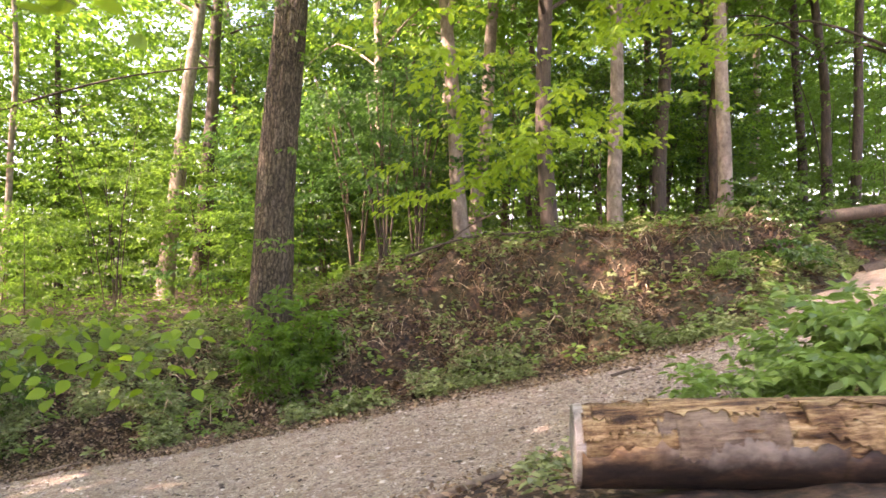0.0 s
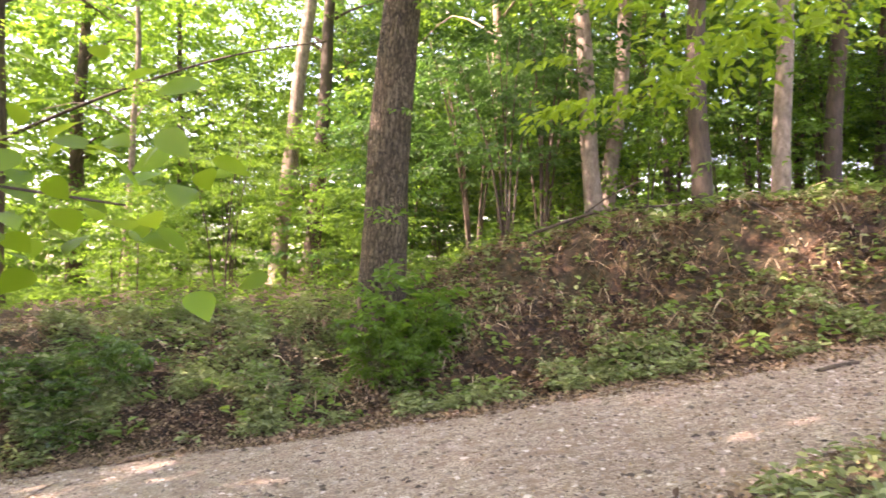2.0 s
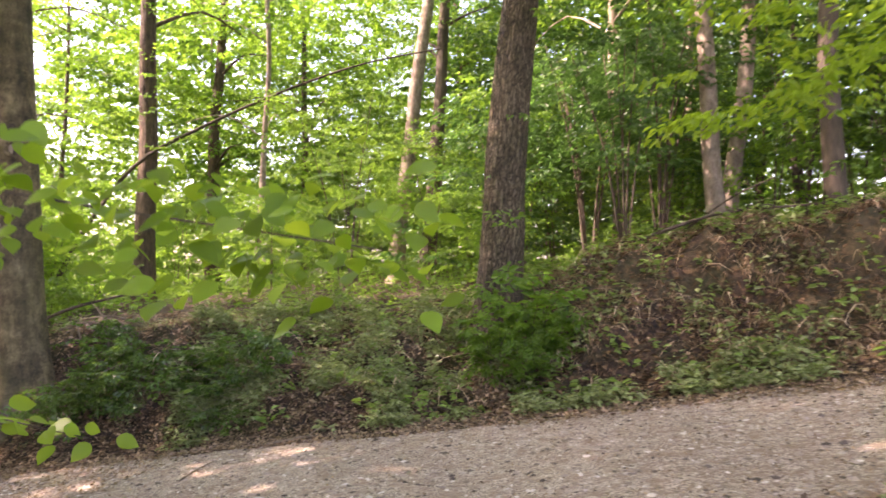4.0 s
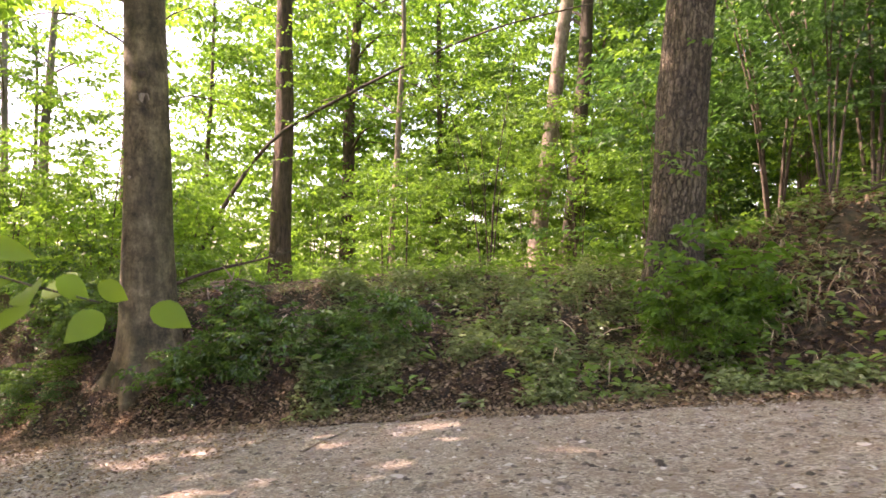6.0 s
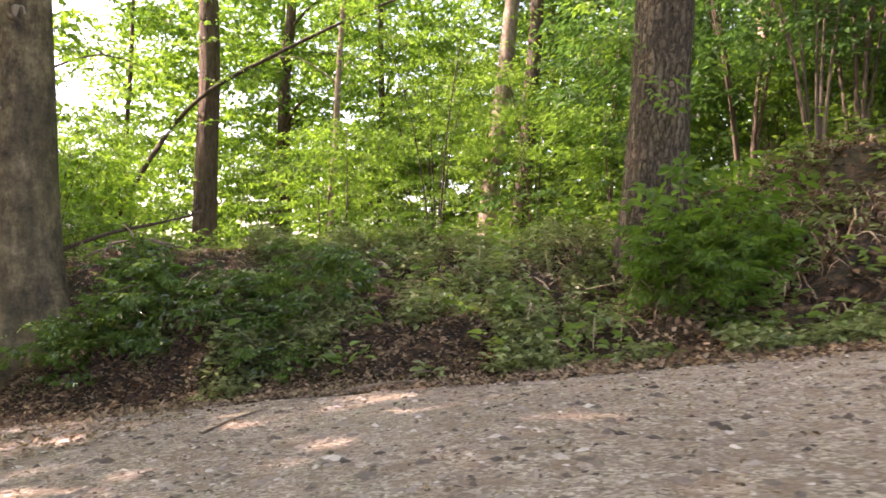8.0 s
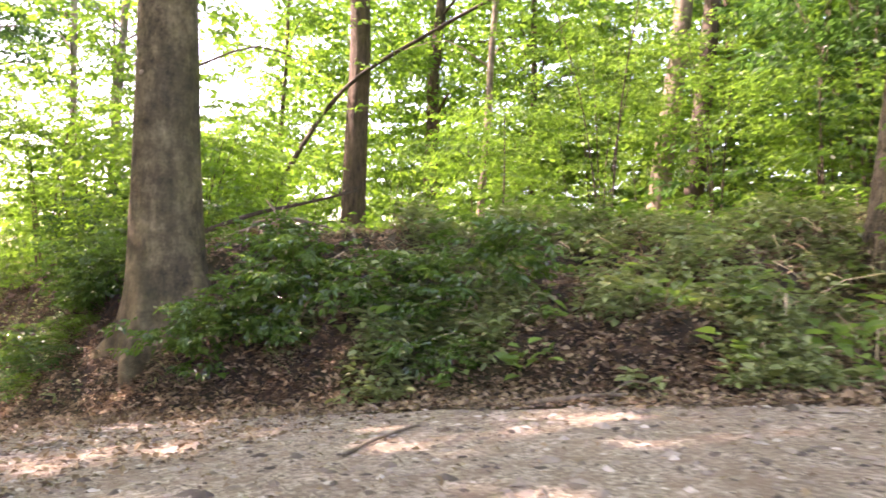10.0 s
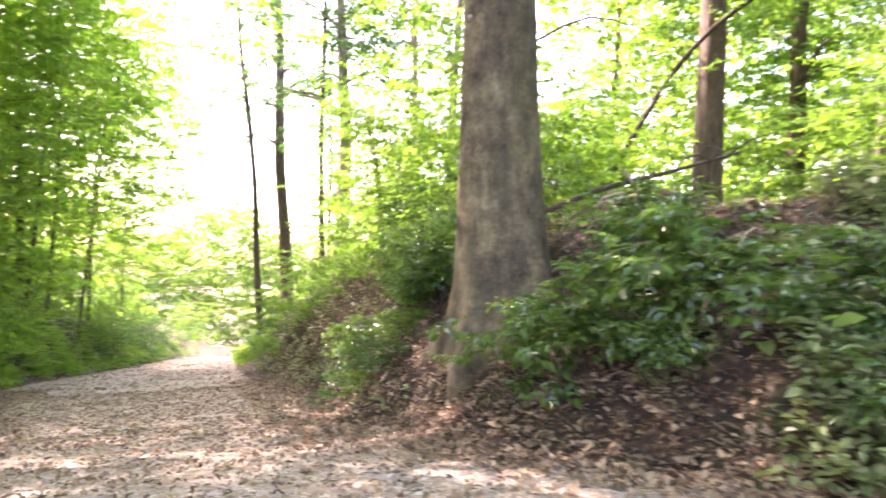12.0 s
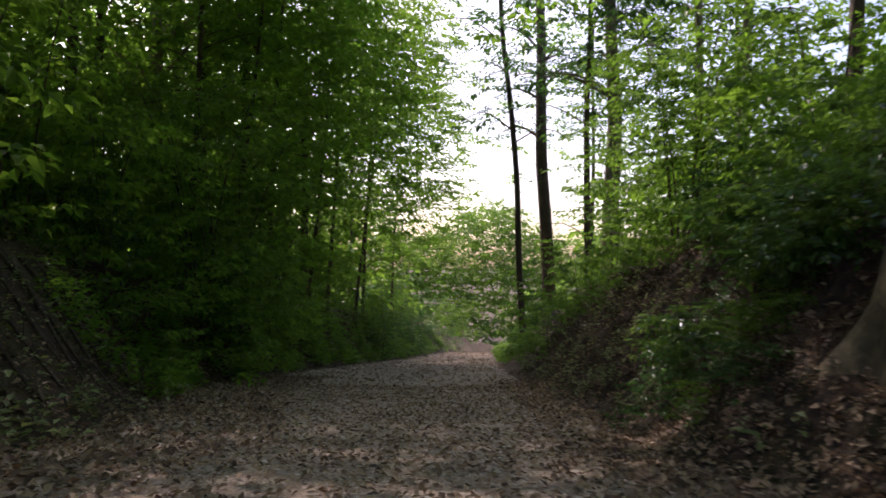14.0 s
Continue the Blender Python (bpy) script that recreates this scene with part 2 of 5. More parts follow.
def land(x, y):
    """Height of the woodland floor."""
    x, y = np.asarray(x, float), np.asarray(y, float)
    zr, yn, ys = road_z(x), north_edge(x), south_edge(x)
    plateau = np.interp(x, [-110, -80, -60, -40, -25, -20, -14, -10, -6, -4.4, -3, -1.4, 0, 4, 8, 14, 30],
                        [-13, -9, -6.3, -3.7, -1.6, -1.1, -0.6, -0.5, -0.3, -0.1, 0.4, 0.98, 1.25, 1.6, 1.75, 2.5, 4.5])
    wide = np.interp(x, [-80, -20, -10, -7, -4, -1, 3, 8, 14], [3, 2.6, 2.4, 5, 5.5, 4.8, 4.5, 1.6, 2])
    up = (y - yn) / wide
    cut = 0.42 * smooth((x + 1.5) / 2) * smooth((8 - x) / 2)
    toe = 0.45 * smooth((y - yn) / 0.95) * smooth((x + 16) / 3) * smooth((-4 - x) / 1.5)
    north = toe + ((1 - cut) * smooth(up) + cut * smooth((up - 0.6) / 0.16)) * (plateau - zr - toe) + 0.05 * np.clip(y - yn - wide, 0, 30)
    lift = 1.6 * np.clip((7 - y) / 7, 0, 1.6) ** 1.2 * smooth((x + 3) / 4)
    lift = lift * np.interp(x, [0.5, 4, 12], [1, 0.35, 0.1])
    bank = smooth((ys - y) / 2.6) * 2.5 * smooth((-8.5 - x) / 4) + 0.04 * np.clip(ys - y - 2.6, 0, 30)
    off = smooth(np.maximum(y - yn, ys - y) / 0.8)
    dip = 0.5 * np.exp(-(((x + 3.6) / 1.1) ** 2) - ((y - 13.4) / 1.2) ** 2)
    slope = smooth((y - yn) / 0.9) * smooth((yn + wide + 0.8 - y) / 1.5)
    hollow = slope * (0.17 * np.sin(2.6 * x + 1.2 * np.sin(1.9 * y)) * np.sin(2.2 * y + 0.7 * x) + 0.11 * np.sin(6.1 * x + 2.0 + np.sin(3.3 * y)) * np.sin(5.3 * y - 1.7 * x)
                      + 0.05 * np.sin(13.1 * x + 2 * np.sin(4.1 * y)) * np.sin(11.7 * y + 3.3 * x))
    return zr + north + lift + bank + hollow * (1 - 1.4 * dip) - dip - 0.3 * np.exp(-(((x + 11.1) / 0.9) ** 2) - ((y - 9.85) / 0.5) ** 2) + bumps(x, y) * (0.25 + 0.75 * off)


def mesh_of(name, verts, faces, mat, smooth_shade=True):
    """A mesh from an array of places and a list of arrays of faces (each with one number of corners)."""
    me = bpy.data.meshes.new(name)
    faces = [np.asarray(f, np.int32) for f in faces if len(f)]
    me.vertices.add(len(verts))
    me.vertices.foreach_set("co", np.asarray(verts, np.float32).ravel())
    loops = np.concatenate([f.ravel() for f in faces])
    starts, at = [], 0
    for f in faces:
        starts.append(at + np.arange(len(f)) * f.shape[1])
        at += f.size
    me.loops.add(len(loops))
    me.loops.foreach_set("vertex_index", loops)
    me.polygons.add(sum(len(f) for f in faces))
    me.polygons.foreach_set("loop_start", np.concatenate(starts).astype(np.int32))
    me.update(calc_edges=True)
    me.polygons.foreach_set("use_smooth", np.full(len(me.polygons), smooth_shade))
    me.materials.append(mat)
    return me


def part_of(name, me, parent, label=""):
    ob = new(name, me)
    ob.parent = parent
    return tagged(ob, label)


def grid_faces(n, m):
    k = (np.arange(n - 1)[:, None] * m + np.arange(m - 1)).ravel()
    return np.stack([k, k + m, k + m + 1, k + 1], 1)


def spread(lo, hi, step, reach):
    """Even steps from lo to hi, then ever wider ones out to reach on both sides."""
    out = list(np.arange(lo, hi, step))
    d, s = hi, step
    while d < reach:
        out.append(d)
        s *= 1.12
        d += s
    d, s, low = lo, step, []
    while d > -reach:
        s *= 1.12
        d -= s
        low.append(d)
    return np.array(low[::-1] + out)


gx, gy = spread(-22, 9, 0.125, 700), spread(0.5, 16.5, 0.125, 700)
X, Y = np.meshgrid(gx, gy, indexing="ij")
Zg = land(X, Y)
inside = smooth(np.minimum(north_edge(X) - Y, Y - south_edge(X)) / 0.3)
Zg = Zg - 0.06 * inside
ground = new("ground", mesh_of("ground", np.stack([X, Y, Zg], -1).reshape(-1, 3), [grid_faces(len(gx), len(gy))], SOIL))
tagged(ground, "sloping woodland floor of brown soil and rotting leaves", "ground", kind="structure")

rx = np.concatenate([np.arange(-100, -24, 0.8), np.arange(-24, 9, 0.12), np.arange(9, 26, 0.6)])
ru = np.linspace(0, 1, 46)
RX, RU = np.meshgrid(rx, ru, indexing="ij")
wob = 0.18 * np.sin(2.3 * RX) + 0.12 * np.sin(5.1 * RX + 1)
RY = south_edge(RX) - 0.2 + wob * (1 - RU) * 0.6 + (north_edge(RX) - south_edge(RX) + 0.3) * RU + wob * RU * 0.5
edge = smooth(np.minimum(RU, 1 - RU) / 0.07)
RZ = land(RX, RY) - 0.075 + 0.09 * edge
road = new("road", mesh_of("road", np.stack([RX, RY, RZ], -1).reshape(-1, 3), [grid_faces(len(rx), len(ru))], GRAVEL))
tagged(road, "sloping forest track of grey-brown gravel and trodden earth", "road", kind="structure")


# ---------------------------------------------------------------- leaves, twigs and trunks
def unit(v):
    return v / np.maximum(np.linalg.norm(v, axis=-1, keepdims=True), 1e-9)


def leaf_arrays(P, A, N, L, W, fold=0.22, shape="ovate", droop=0.12):
    """Leaves at P along A with the face N: places and faces."""
    A = unit(A)
    S = unit(np.cross(N, A))
    N = np.cross(A, S)
    L, W = np.asarray(L)[:, None], np.asarray(W)[:, None]
    n = len(P)
    k = np.arange(n)[:, None]
    if shape == "diamond":
        v = np.stack([P, P + A * L * 0.45 + S * W * 0.5 + N * W * fold, P + A * L - N * L * droop, P + A * L * 0.45 - S * W * 0.5 + N * W * fold], 1)
        return v.reshape(-1, 3), [np.concatenate([4 * k + [0, 2, 1], 4 * k + [0, 3, 2]])]
    q = [P, P + A * L - N * L * droop]
    for s in (1, -1):
        q += [P + A * L * 0.22 + s * S * W * 0.40 + N * W * fold, P + A * L * 0.62 + s * S * W * 0.42 + N * (W * fold - L * droop * 0.4)]
    v = np.stack(q, 1)
    return v.reshape(-1, 3), [np.concatenate([6 * k + [0, 1, 3, 2], 6 * k + [0, 4, 5, 1]])]


def tube(points, radii, seg=8, flute=0.0, seed=0):
    """A tapering round stem along points."""
    p, r = np.asarray(points, float), np.asarray(radii, float)
    d = unit(np.gradient(p, axis=0))
    ref = np.where(np.abs(d[:, 2:3]) > 0.8, np.array([[1.0, 0, 0]]), np.array([[0, 0, 1.0]]))
    u = unit(np.cross(ref, d))
    w = np.cross(d, u)
    a = np.linspace(0, 2 * np.pi, seg, endpoint=False)
    wave = 1 + flute * (np.sin(3 * a[None] + seed + 0.4 * np.arange(len(p))[:, None]) + 0.6 * np.sin(7 * a[None] + 2 * seed + 0.9 * np.arange(len(p))[:, None]))
    ring = p[:, None] + (r[:, None] * wave)[..., None] * (np.cos(a)[None, :, None] * u[:, None] + np.sin(a)[None, :, None] * w[:, None])
    k = (np.arange(len(p) - 1)[:, None] * seg + np.arange(seg)).ravel()
    k2 = (np.arange(len(p) - 1)[:, None] * seg + (np.arange(seg) + 1) % seg).ravel()
    verts = np.concatenate([ring.reshape(-1, 3), p[-1:]])
    last = (len(p) - 1) * seg
    cap = np.stack([last + np.arange(seg), last + (np.arange(seg) + 1) % seg, np.full(seg, len(verts) - 1)], 1)
    return verts, [np.stack([k, k2, k2 + seg, k + seg], 1), cap]


def joined(*pieces):
    """Several (places, faces) as one."""
    vs, by, at = [], {}, 0
    for v, fs in pieces:
        vs.append(v)
        for f in fs:
            by.setdefault(f.shape[1], []).append(np.asarray(f) + at)
        at += len(v)
    return np.concatenate(vs), [np.concatenate(f) for f in by.values()]


def curve_points(*keys, n=12):
    """A smooth line through the given places."""
    k = np.asarray(keys, float)
    t = np.linspace(0, len(k) - 1, n)
    out = []
    for s in t:
        i = min(int(s), len(k) - 2)
        f = s - i
        a, b, c, d = k[max(i - 1, 0)], k[i], k[i + 1], k[min(i + 2, len(k) - 1)]
        out.append(0.5 * (2 * b + (c - a) * f + (2 * a - 5 * b + 4 * c - d) * f * f + (3 * b - a - 3 * c + d) * f**3))
    return np.array(out)


def spray_template(rnd, size=1.0, leaf=0.09, pairs=9, side=3, tilt=0.45):
    """A flat leafy twig along +x: leaf places, axes, faces and lengths."""
    P, A, N, L = [], [], [], []

    def run(o, way, length, count):
        side_way = np.array([-way[1], way[0], 0])
        for k in range(count):
            f = (k + 0.6) / count
            for s in (1, -1):
                if rnd.random() < 0.12:
                    continue
                P.append(o + way * length * f + np.array([0, 0, -0.10 * length * f * f]) + rnd.normal(0, 0.012, 3))
                A.append(way * rnd.uniform(0.35, 0.8) + s * side_way * rnd.uniform(0.5, 1.0) + np.array([0, 0, rnd.normal(-0.15 - 0.3 * tilt, 0.3)]))
                N.append(np.array([rnd.normal(0, tilt), rnd.normal(0, tilt), 1.0]))
                L.append(leaf * rnd.uniform(0.65, 1.2))
        P.append(o + way * length)
        A.append(way + np.array([0, 0, -0.2]))
        N.append(np.array([0, 0, 1.0]))
        L.append(leaf)

    run(np.zeros(3), np.array([1.0, 0, 0]), size, pairs)
    for k in range(side):
        ang = rnd.uniform(0.5, 0.95) * (1 if k % 2 else -1)
        run(np.array([size * (0.15 + 0.6 * k / max(1, side)), 0, 0]), np.array([math.cos(ang), math.sin(ang), rnd.normal(0, 0.08)]), size * rnd.uniform(0.4, 0.7), max(3, pairs // 2))
    return np.array(P), unit(np.array(A)), unit(np.array(N)), np.array(L)


def spray_set(seed, **kw):
    rnd = np.random.default_rng(seed)
    return [spray_template(rnd, **kw) for _ in range(5)]


SPRAYS = spray_set(11)
SPRAYS_BIG = spray_set(12, leaf=0.14, pairs=6, side=2, tilt=0.85)
SPRAYS_FAR = spray_set(13, leaf=0.215, pairs=4, side=2, size=1.3, tilt=0.95)


def foliage(origins, yaws, pitches, scales, sprays, rnd, shape="ovate", ratio=0.58, leaf_scale=1.0):
    """Sprays set at places, each turned by yaw and pitch: one (places, faces)."""
    pieces = []
    which = rnd.integers(0, len(sprays), len(origins))
    for w in range(len(sprays)):
        sel = np.where(which == w)[0]
        if not len(sel):
            continue
        P, A, N, L = sprays[w]
        cy, sy, cp, sp = np.cos(yaws[sel]), np.sin(yaws[sel]), np.cos(pitches[sel]), np.sin(pitches[sel])
        zero = np.zeros_like(cy)
        R = np.stack([np.stack([cy * cp, -sy, -cy * sp], -1), np.stack([sy * cp, cy, -sy * sp], -1), np.stack([sp, zero, cp], -1)], 1)
        turn = lambda v: np.einsum("nij,kj->nki", R, v)  # noqa: E731
        PP = turn(P) * scales[sel][:, None, None] + origins[sel][:, None]
        LL = np.broadcast_to(L, (len(sel), len(L))) * leaf_scale * rnd.uniform(0.85, 1.15, (len(sel), len(L)))
        pieces.append(leaf_arrays(PP.reshape(-1, 3), turn(A).reshape(-1, 3), turn(N).reshape(-1, 3), LL.ravel(), LL.ravel() * ratio, shape=shape))
    return joined(*pieces)


def trunk_arrays(height, r, lean, seed, flare=1.5, seg=14, bend=0.05, lobes=5, top=0.45, flute=0.02, step=0.3, roots=(), rise_h=0.45):
    rnd = np.random.default_rng(seed)
    z = np.concatenate([[-0.9, -0.6, -0.35, -0.15, 0, 0.12, 0.25, 0.4, 0.6, 0.85, 1.1], np.arange(1.4, height, step)])
    ph = rnd.uniform(0, 6.28, 4)
    x = lean[0] * z + bend * np.sin(0.5 * z + ph[0]) - bend * math.sin(ph[0]) + 0.4 * bend * np.sin(1.3 * z + ph[1]) - 0.4 * bend * math.sin(ph[1])
    y = lean[1] * z + bend * np.sin(0.45 * z + ph[2]) - bend * math.sin(ph[2])
    rad = r * (1 - (1 - top) * np.clip(z, 0, None) / height)
    a = np.linspace(0, 2 * np.pi, seg, endpoint=False)
    rise = np.exp(-np.clip(z, -0.3, None) / rise_h)
    lobe = 0.5 + 0.5 * np.cos(lobes * a + ph[3])
    swell = 1 + (flare - 1) * rise[:, None] * (0.55 + 0.9 * lobe[None])
    for az, strength, sharp, tall in roots:
        swell = swell + strength * np.exp(-np.clip(z, -0.12, None) / tall)[:, None] * np.clip(np.cos(a - radians(az)), 0, 1)[None] ** sharp
    rough = 1 + flute * (np.sin(3 * a[None] + 0.7 * z[:, None] + ph[1]) + np.sin(5 * a[None] - 1.1 * z[:, None] + ph[2])) + rnd.normal(0, flute * 0.5, (len(z), seg))
    R = rad[:, None] * swell * rough
    v = np.stack([x[:, None] + R * np.cos(a), y[:, None] + R * np.sin(a), np.broadcast_to(z[:, None], R.shape)], -1).reshape(-1, 3)
    k = (np.arange(len(z) - 1)[:, None] * seg + np.arange(seg)).ravel()
    k2 = (np.arange(len(z) - 1)[:, None] * seg + (np.arange(seg) + 1) % seg).ravel()
    return (v, [np.stack([k, k2, k2 + seg, k + seg], 1)]), (lambda h: np.array([np.interp(h, z, x), np.interp(h, z, y), h]), lambda h: np.interp(h, z, rad))


def tree(name, label, category, x, y, lean, r, bark, leaf, seed, height=15.0, crown_from=5.0, sprays=70, reach=3.2, flare=1.5, low=0, seg=14,
         lobes=5, bend=0.05, flute=0.02, limbs=7, group="", sprayset=None, roots=(), rise_h=0.45, high=170, high_from=8.0, shift=(0.0, 0.0), high_leaf=1.3):
    """A standing tree with trunk, limbs and a loose crown of leafy sprays."""
    rnd = np.random.default_rng(seed)
    base = tagged(new(name), label, category, group)
    base.location = (x, y, float(land(x, y)))
    (v, f), (mid, rad) = trunk_arrays(height, r, lean, seed, flare, seg, bend, lobes, flute=flute, roots=roots, rise_h=rise_h)
    part_of("trunk", mesh_of("trunk", v, f, bark), base)
    o, yaw = [], []
    for k in range(limbs):
        h = rnd.uniform(crown_from, height * 0.92)
        az = rnd.uniform(0, 6.28)
        far = reach * rnd.uniform(0.6, 1.1) * (1.1 - 0.5 * (h - crown_from) / max(1, height - crown_from))
        a = mid(h)
        way = np.array([math.cos(az), math.sin(az), 0])
        pts = curve_points(a, a + way * far * 0.5 + [0, 0, far * 0.28], a + way * far + [0, 0, far * 0.25 + rnd.normal(0, 0.2)], n=7)
        lv, lf = tube(pts, np.linspace(max(0.025, rad(h) * 0.35), 0.012, 7), 6)
        part_of("limb", mesh_of("limb", lv, lf, bark), base)
        m = max(3, sprays // max(1, limbs))
        for _ in range(m):
            s = rnd.uniform(0.3, 1.0)
            o.append(pts[int(s * 6)] + rnd.normal(0, 0.35, 3))
            yaw.append(az + rnd.normal(0, 0.9))
    for _ in range(low):
        h = rnd.uniform(0.8, crown_from)
        az = rnd.uniform(0, 6.28)
        o.append(mid(h) + np.array([math.cos(az), math.sin(az), 0]) * rad(h))
        yaw.append(az)
    if o:
        o, yaw = np.array(o), np.array(yaw)
        fv, ff = foliage(o, yaw, rnd.normal(-0.05, 0.25, len(o)), rnd.uniform(0.8, 1.5, len(o)), sprayset or SPRAYS_BIG, rnd, "diamond")
        part_of("crown", mesh_of("crown", fv, ff, leaf, False), base)
    # high crown, mostly out of view, sized and shifted to shade what lies below
    if high:
        start = max(high_from, crown_from)
        h = start + (height * 1.05 - start) * rnd.random(high) ** 0.8
        az, d = rnd.uniform(0, 6.28, high), reach * 1.25 * np.sqrt(rnd.random(high)) * (1.15 - 0.5 * (h - start) / (height * 1.05 - start))
        o = np.stack([np.cos(az) * d + lean[0] * h + shift[0], np.sin(az) * d + lean[1] * h + shift[1], h + 0.15 * d], -1)
        fv, ff = foliage(o, az + rnd.normal(0, 0.8, high), rnd.normal(-0.05, 0.3, high), rnd.uniform(0.8, 1.3, high), SPRAYS_FAR, rnd, "diamond", leaf_scale=high_leaf)
        part_of("crown", mesh_of("crown", fv, ff, leaf, False), base)
    return base


def sapling(name, label, category, seed, height, leaf, stems=1, sprays=60, reach=1.1, sprayset=None, thick=0.025, low=0.25, spread_out=0.25, flat=0.18, shape="ovate"):
    """Understorey: thin stems with leafy sprays in loose layers."""
    rnd = np.random.default_rng(seed)
    base = tagged(new(name), label, category)
    o, yaw = [], []
    for s in range(stems):
        az = rnd.uniform(0, 6.28)
        out = spread_out * rnd.uniform(0.5, 1.2) if stems > 1 else rnd.uniform(0, 0.12)
        h = height * rnd.uniform(0.75, 1.0)
        foot = np.array([math.cos(az), math.sin(az), 0]) * 0.08 * (stems > 1)
        pts = curve_points(foot + [0, 0, -0.15], foot + [out * h * 0.3 * math.cos(az), out * h * 0.3 * math.sin(az), h * 0.5],
                           foot + [out * h * math.cos(az) + rnd.normal(0, 0.1), out * h * math.sin(az) + rnd.normal(0, 0.1), h], n=9)
        tv, tf = tube(pts, np.linspace(thick * rnd.uniform(0.8, 1.2), thick * 0.25, 9), 6)
        part_of("stem", mesh_of("stem", tv, tf, TWIG), base)
        for _ in range(sprays // stems):
            f = low + (1 - low) * rnd.random() ** 0.8
            p = np.array([np.interp(f * 8, np.arange(9), pts[:, k]) for k in range(3)])
            a = rnd.uniform(0, 6.28)
            d = reach * rnd.random() ** 0.7 * (1.15 - 0.7 * f)
            o.append(p + np.array([math.cos(a) * d, math.sin(a) * d, 0.12 * d + rnd.normal(0, 0.05)]))
            yaw.append(a + rnd.normal(0, 0.5))
    o, yaw = np.array(o), np.array(yaw)
    fv, ff = foliage(o, yaw, rnd.normal(-0.08, flat, len(o)), rnd.uniform(0.55, 1.0, len(o)), sprayset or SPRAYS, rnd, shape)
    part_of("foliage", mesh_of("foliage", fv, ff, leaf, False), base)
    return base


def stand(ob, x, y, turn=0.0, size=1.0, sink=0.03):
    ob.matrix_basis = pose(x, y, float(land(x, y)) - sink, 0, 0, turn) @ Matrix.Scale(size, 4)


# ---------------------------------------------------------------- the named trees
def planted(x, y, z, lean):
    """Where a leaning trunk that passes the given place meets the ground."""
    g = float(land(x, y))
    return x - lean[0] * (z - g), y - lean[1] * (z - g)


def wood_tree(name, label, x, y, z, lean, r, bark, leaf, seed, **kw):
    px, py = planted(x, y, z, lean)
    return tree(name, label, "tree", px, py, lean, r, bark, leaf, seed, **kw)


wood_tree("oak_tree", "tall tree with furrowed grey-brown bark on the bank", -3.62, 14.0, 0.0, (0.084, 0.022), 0.43, BARK_OLD, LEAF, 1, height=16, crown_from=7, sprays=110, reach=4.2, flare=1.2, low=22, seg=48, lobes=4, bend=0.03, flute=0.035, limbs=9, high=170, high_leaf=1.5, shift=(0.4, -1.6))
wood_tree("leaning_tree", "slender leaning tree with pale grey bark", -9.65, 23.4, 0.0, (0.127, 0.03), 0.29, BARK_PALE, LEAF, 2, height=17, crown_from=9.5, sprays=90, reach=4, flare=1.2, seg=18, high=80)
wood_tree("ivy_tree", "brown-barked tree wrapped in sunlit leafy shoots", -15.85, 18.42, 0.0, (0.021, 0.0), 0.33, BARK_OAK, LEAF_LIME, 3, height=16, crown_from=8, sprays=90, reach=4.4, flare=1.25, low=44, seg=18, high=30)
wood_tree("beech_tree", "big smooth grey beech with flaring roots beside the track", -10.91, 10.02, 0.0, (-0.03, 0.003), 0.385, BARK_BEECH, LEAF_LIME, 4, height=17, crown_from=8, sprays=140, reach=5.2, high=170, high_leaf=1.4, shift=(0.6, -2.8), flare=1.06, seg=72, lobes=5, bend=0.02, flute=0.012, limbs=10, rise_h=0.6, roots=((220, 0.6, 44, 0.32), (50, 0.72, 3, 1.25), (8, 0.9, 9, 0.6), (300, 0.55, 26, 0.3), (262, 0.22, 14, 0.5), (335, 0.35, 30, 0.4), (120, 0.6, 6, 0.4)))
wood_tree("slim_tree", "slim dark trunk behind the leaning tree", -9.77, 27.0, 0.9, (0.084, -0.01), 0.32, BARK_DARK, LEAF, 5, height=16, crown_from=8, sprays=120, flare=1.2, high=80)
for k, (label, x, y, z, lx, r, bark) in enumerate([
        ("sunlit trunk with flaking pinkish bark", 0.43, 17.0, 1.4, -0.02, 0.20, BARK_PALE),
        ("tall pale trunk beside a flaking one", 0.73, 18.5, 1.5, 0.08, 0.20, BARK_PALE),
        ("dark straight trunk on the crest of the bank", 2.28, 15.2, 1.5, 0.034, 0.19, BARK_DARK),
        ("white sunlit trunk on the crest of the bank", 3.98, 16.2, 1.9, 0.004, 0.18, BARK_PALE),
        ("dark slightly crooked trunk", 5.55, 18.0, 2.1, 0.1, 0.19, BARK_DARK),
        ("thin dark trunk in deep shade", 7.3, 20.0, 2.5, 0.08, 0.14, BARK_DARK),
        ("brown trunk among saplings", 7.26, 18.5, 2.1, 0.06, 0.18, BARK_OAK),
        ("thin brown trunk deep in the wood", 6.85, 24.0, 2.5, 0.03, 0.16, BARK_OAK),
        ("thin curving dark trunk", 10.8, 21.0, 2.7, -0.03, 0.145, BARK_DARK),
        ("thin dark straight trunk", 10.45, 19.0, 2.7, -0.02, 0.14, BARK_DARK)]):
    wood_tree("forest_tree", label, x, y, z, (lx, -0.01), r, bark, LEAF, 20 + k, height=14 + k % 3, crown_from=4.2, sprays=80, reach=3.4, limbs=9, high=110 if x > 5 else 190, high_from=6, high_leaf=1.6, flare=1.15, seg=14, bend=0.08, low=13)
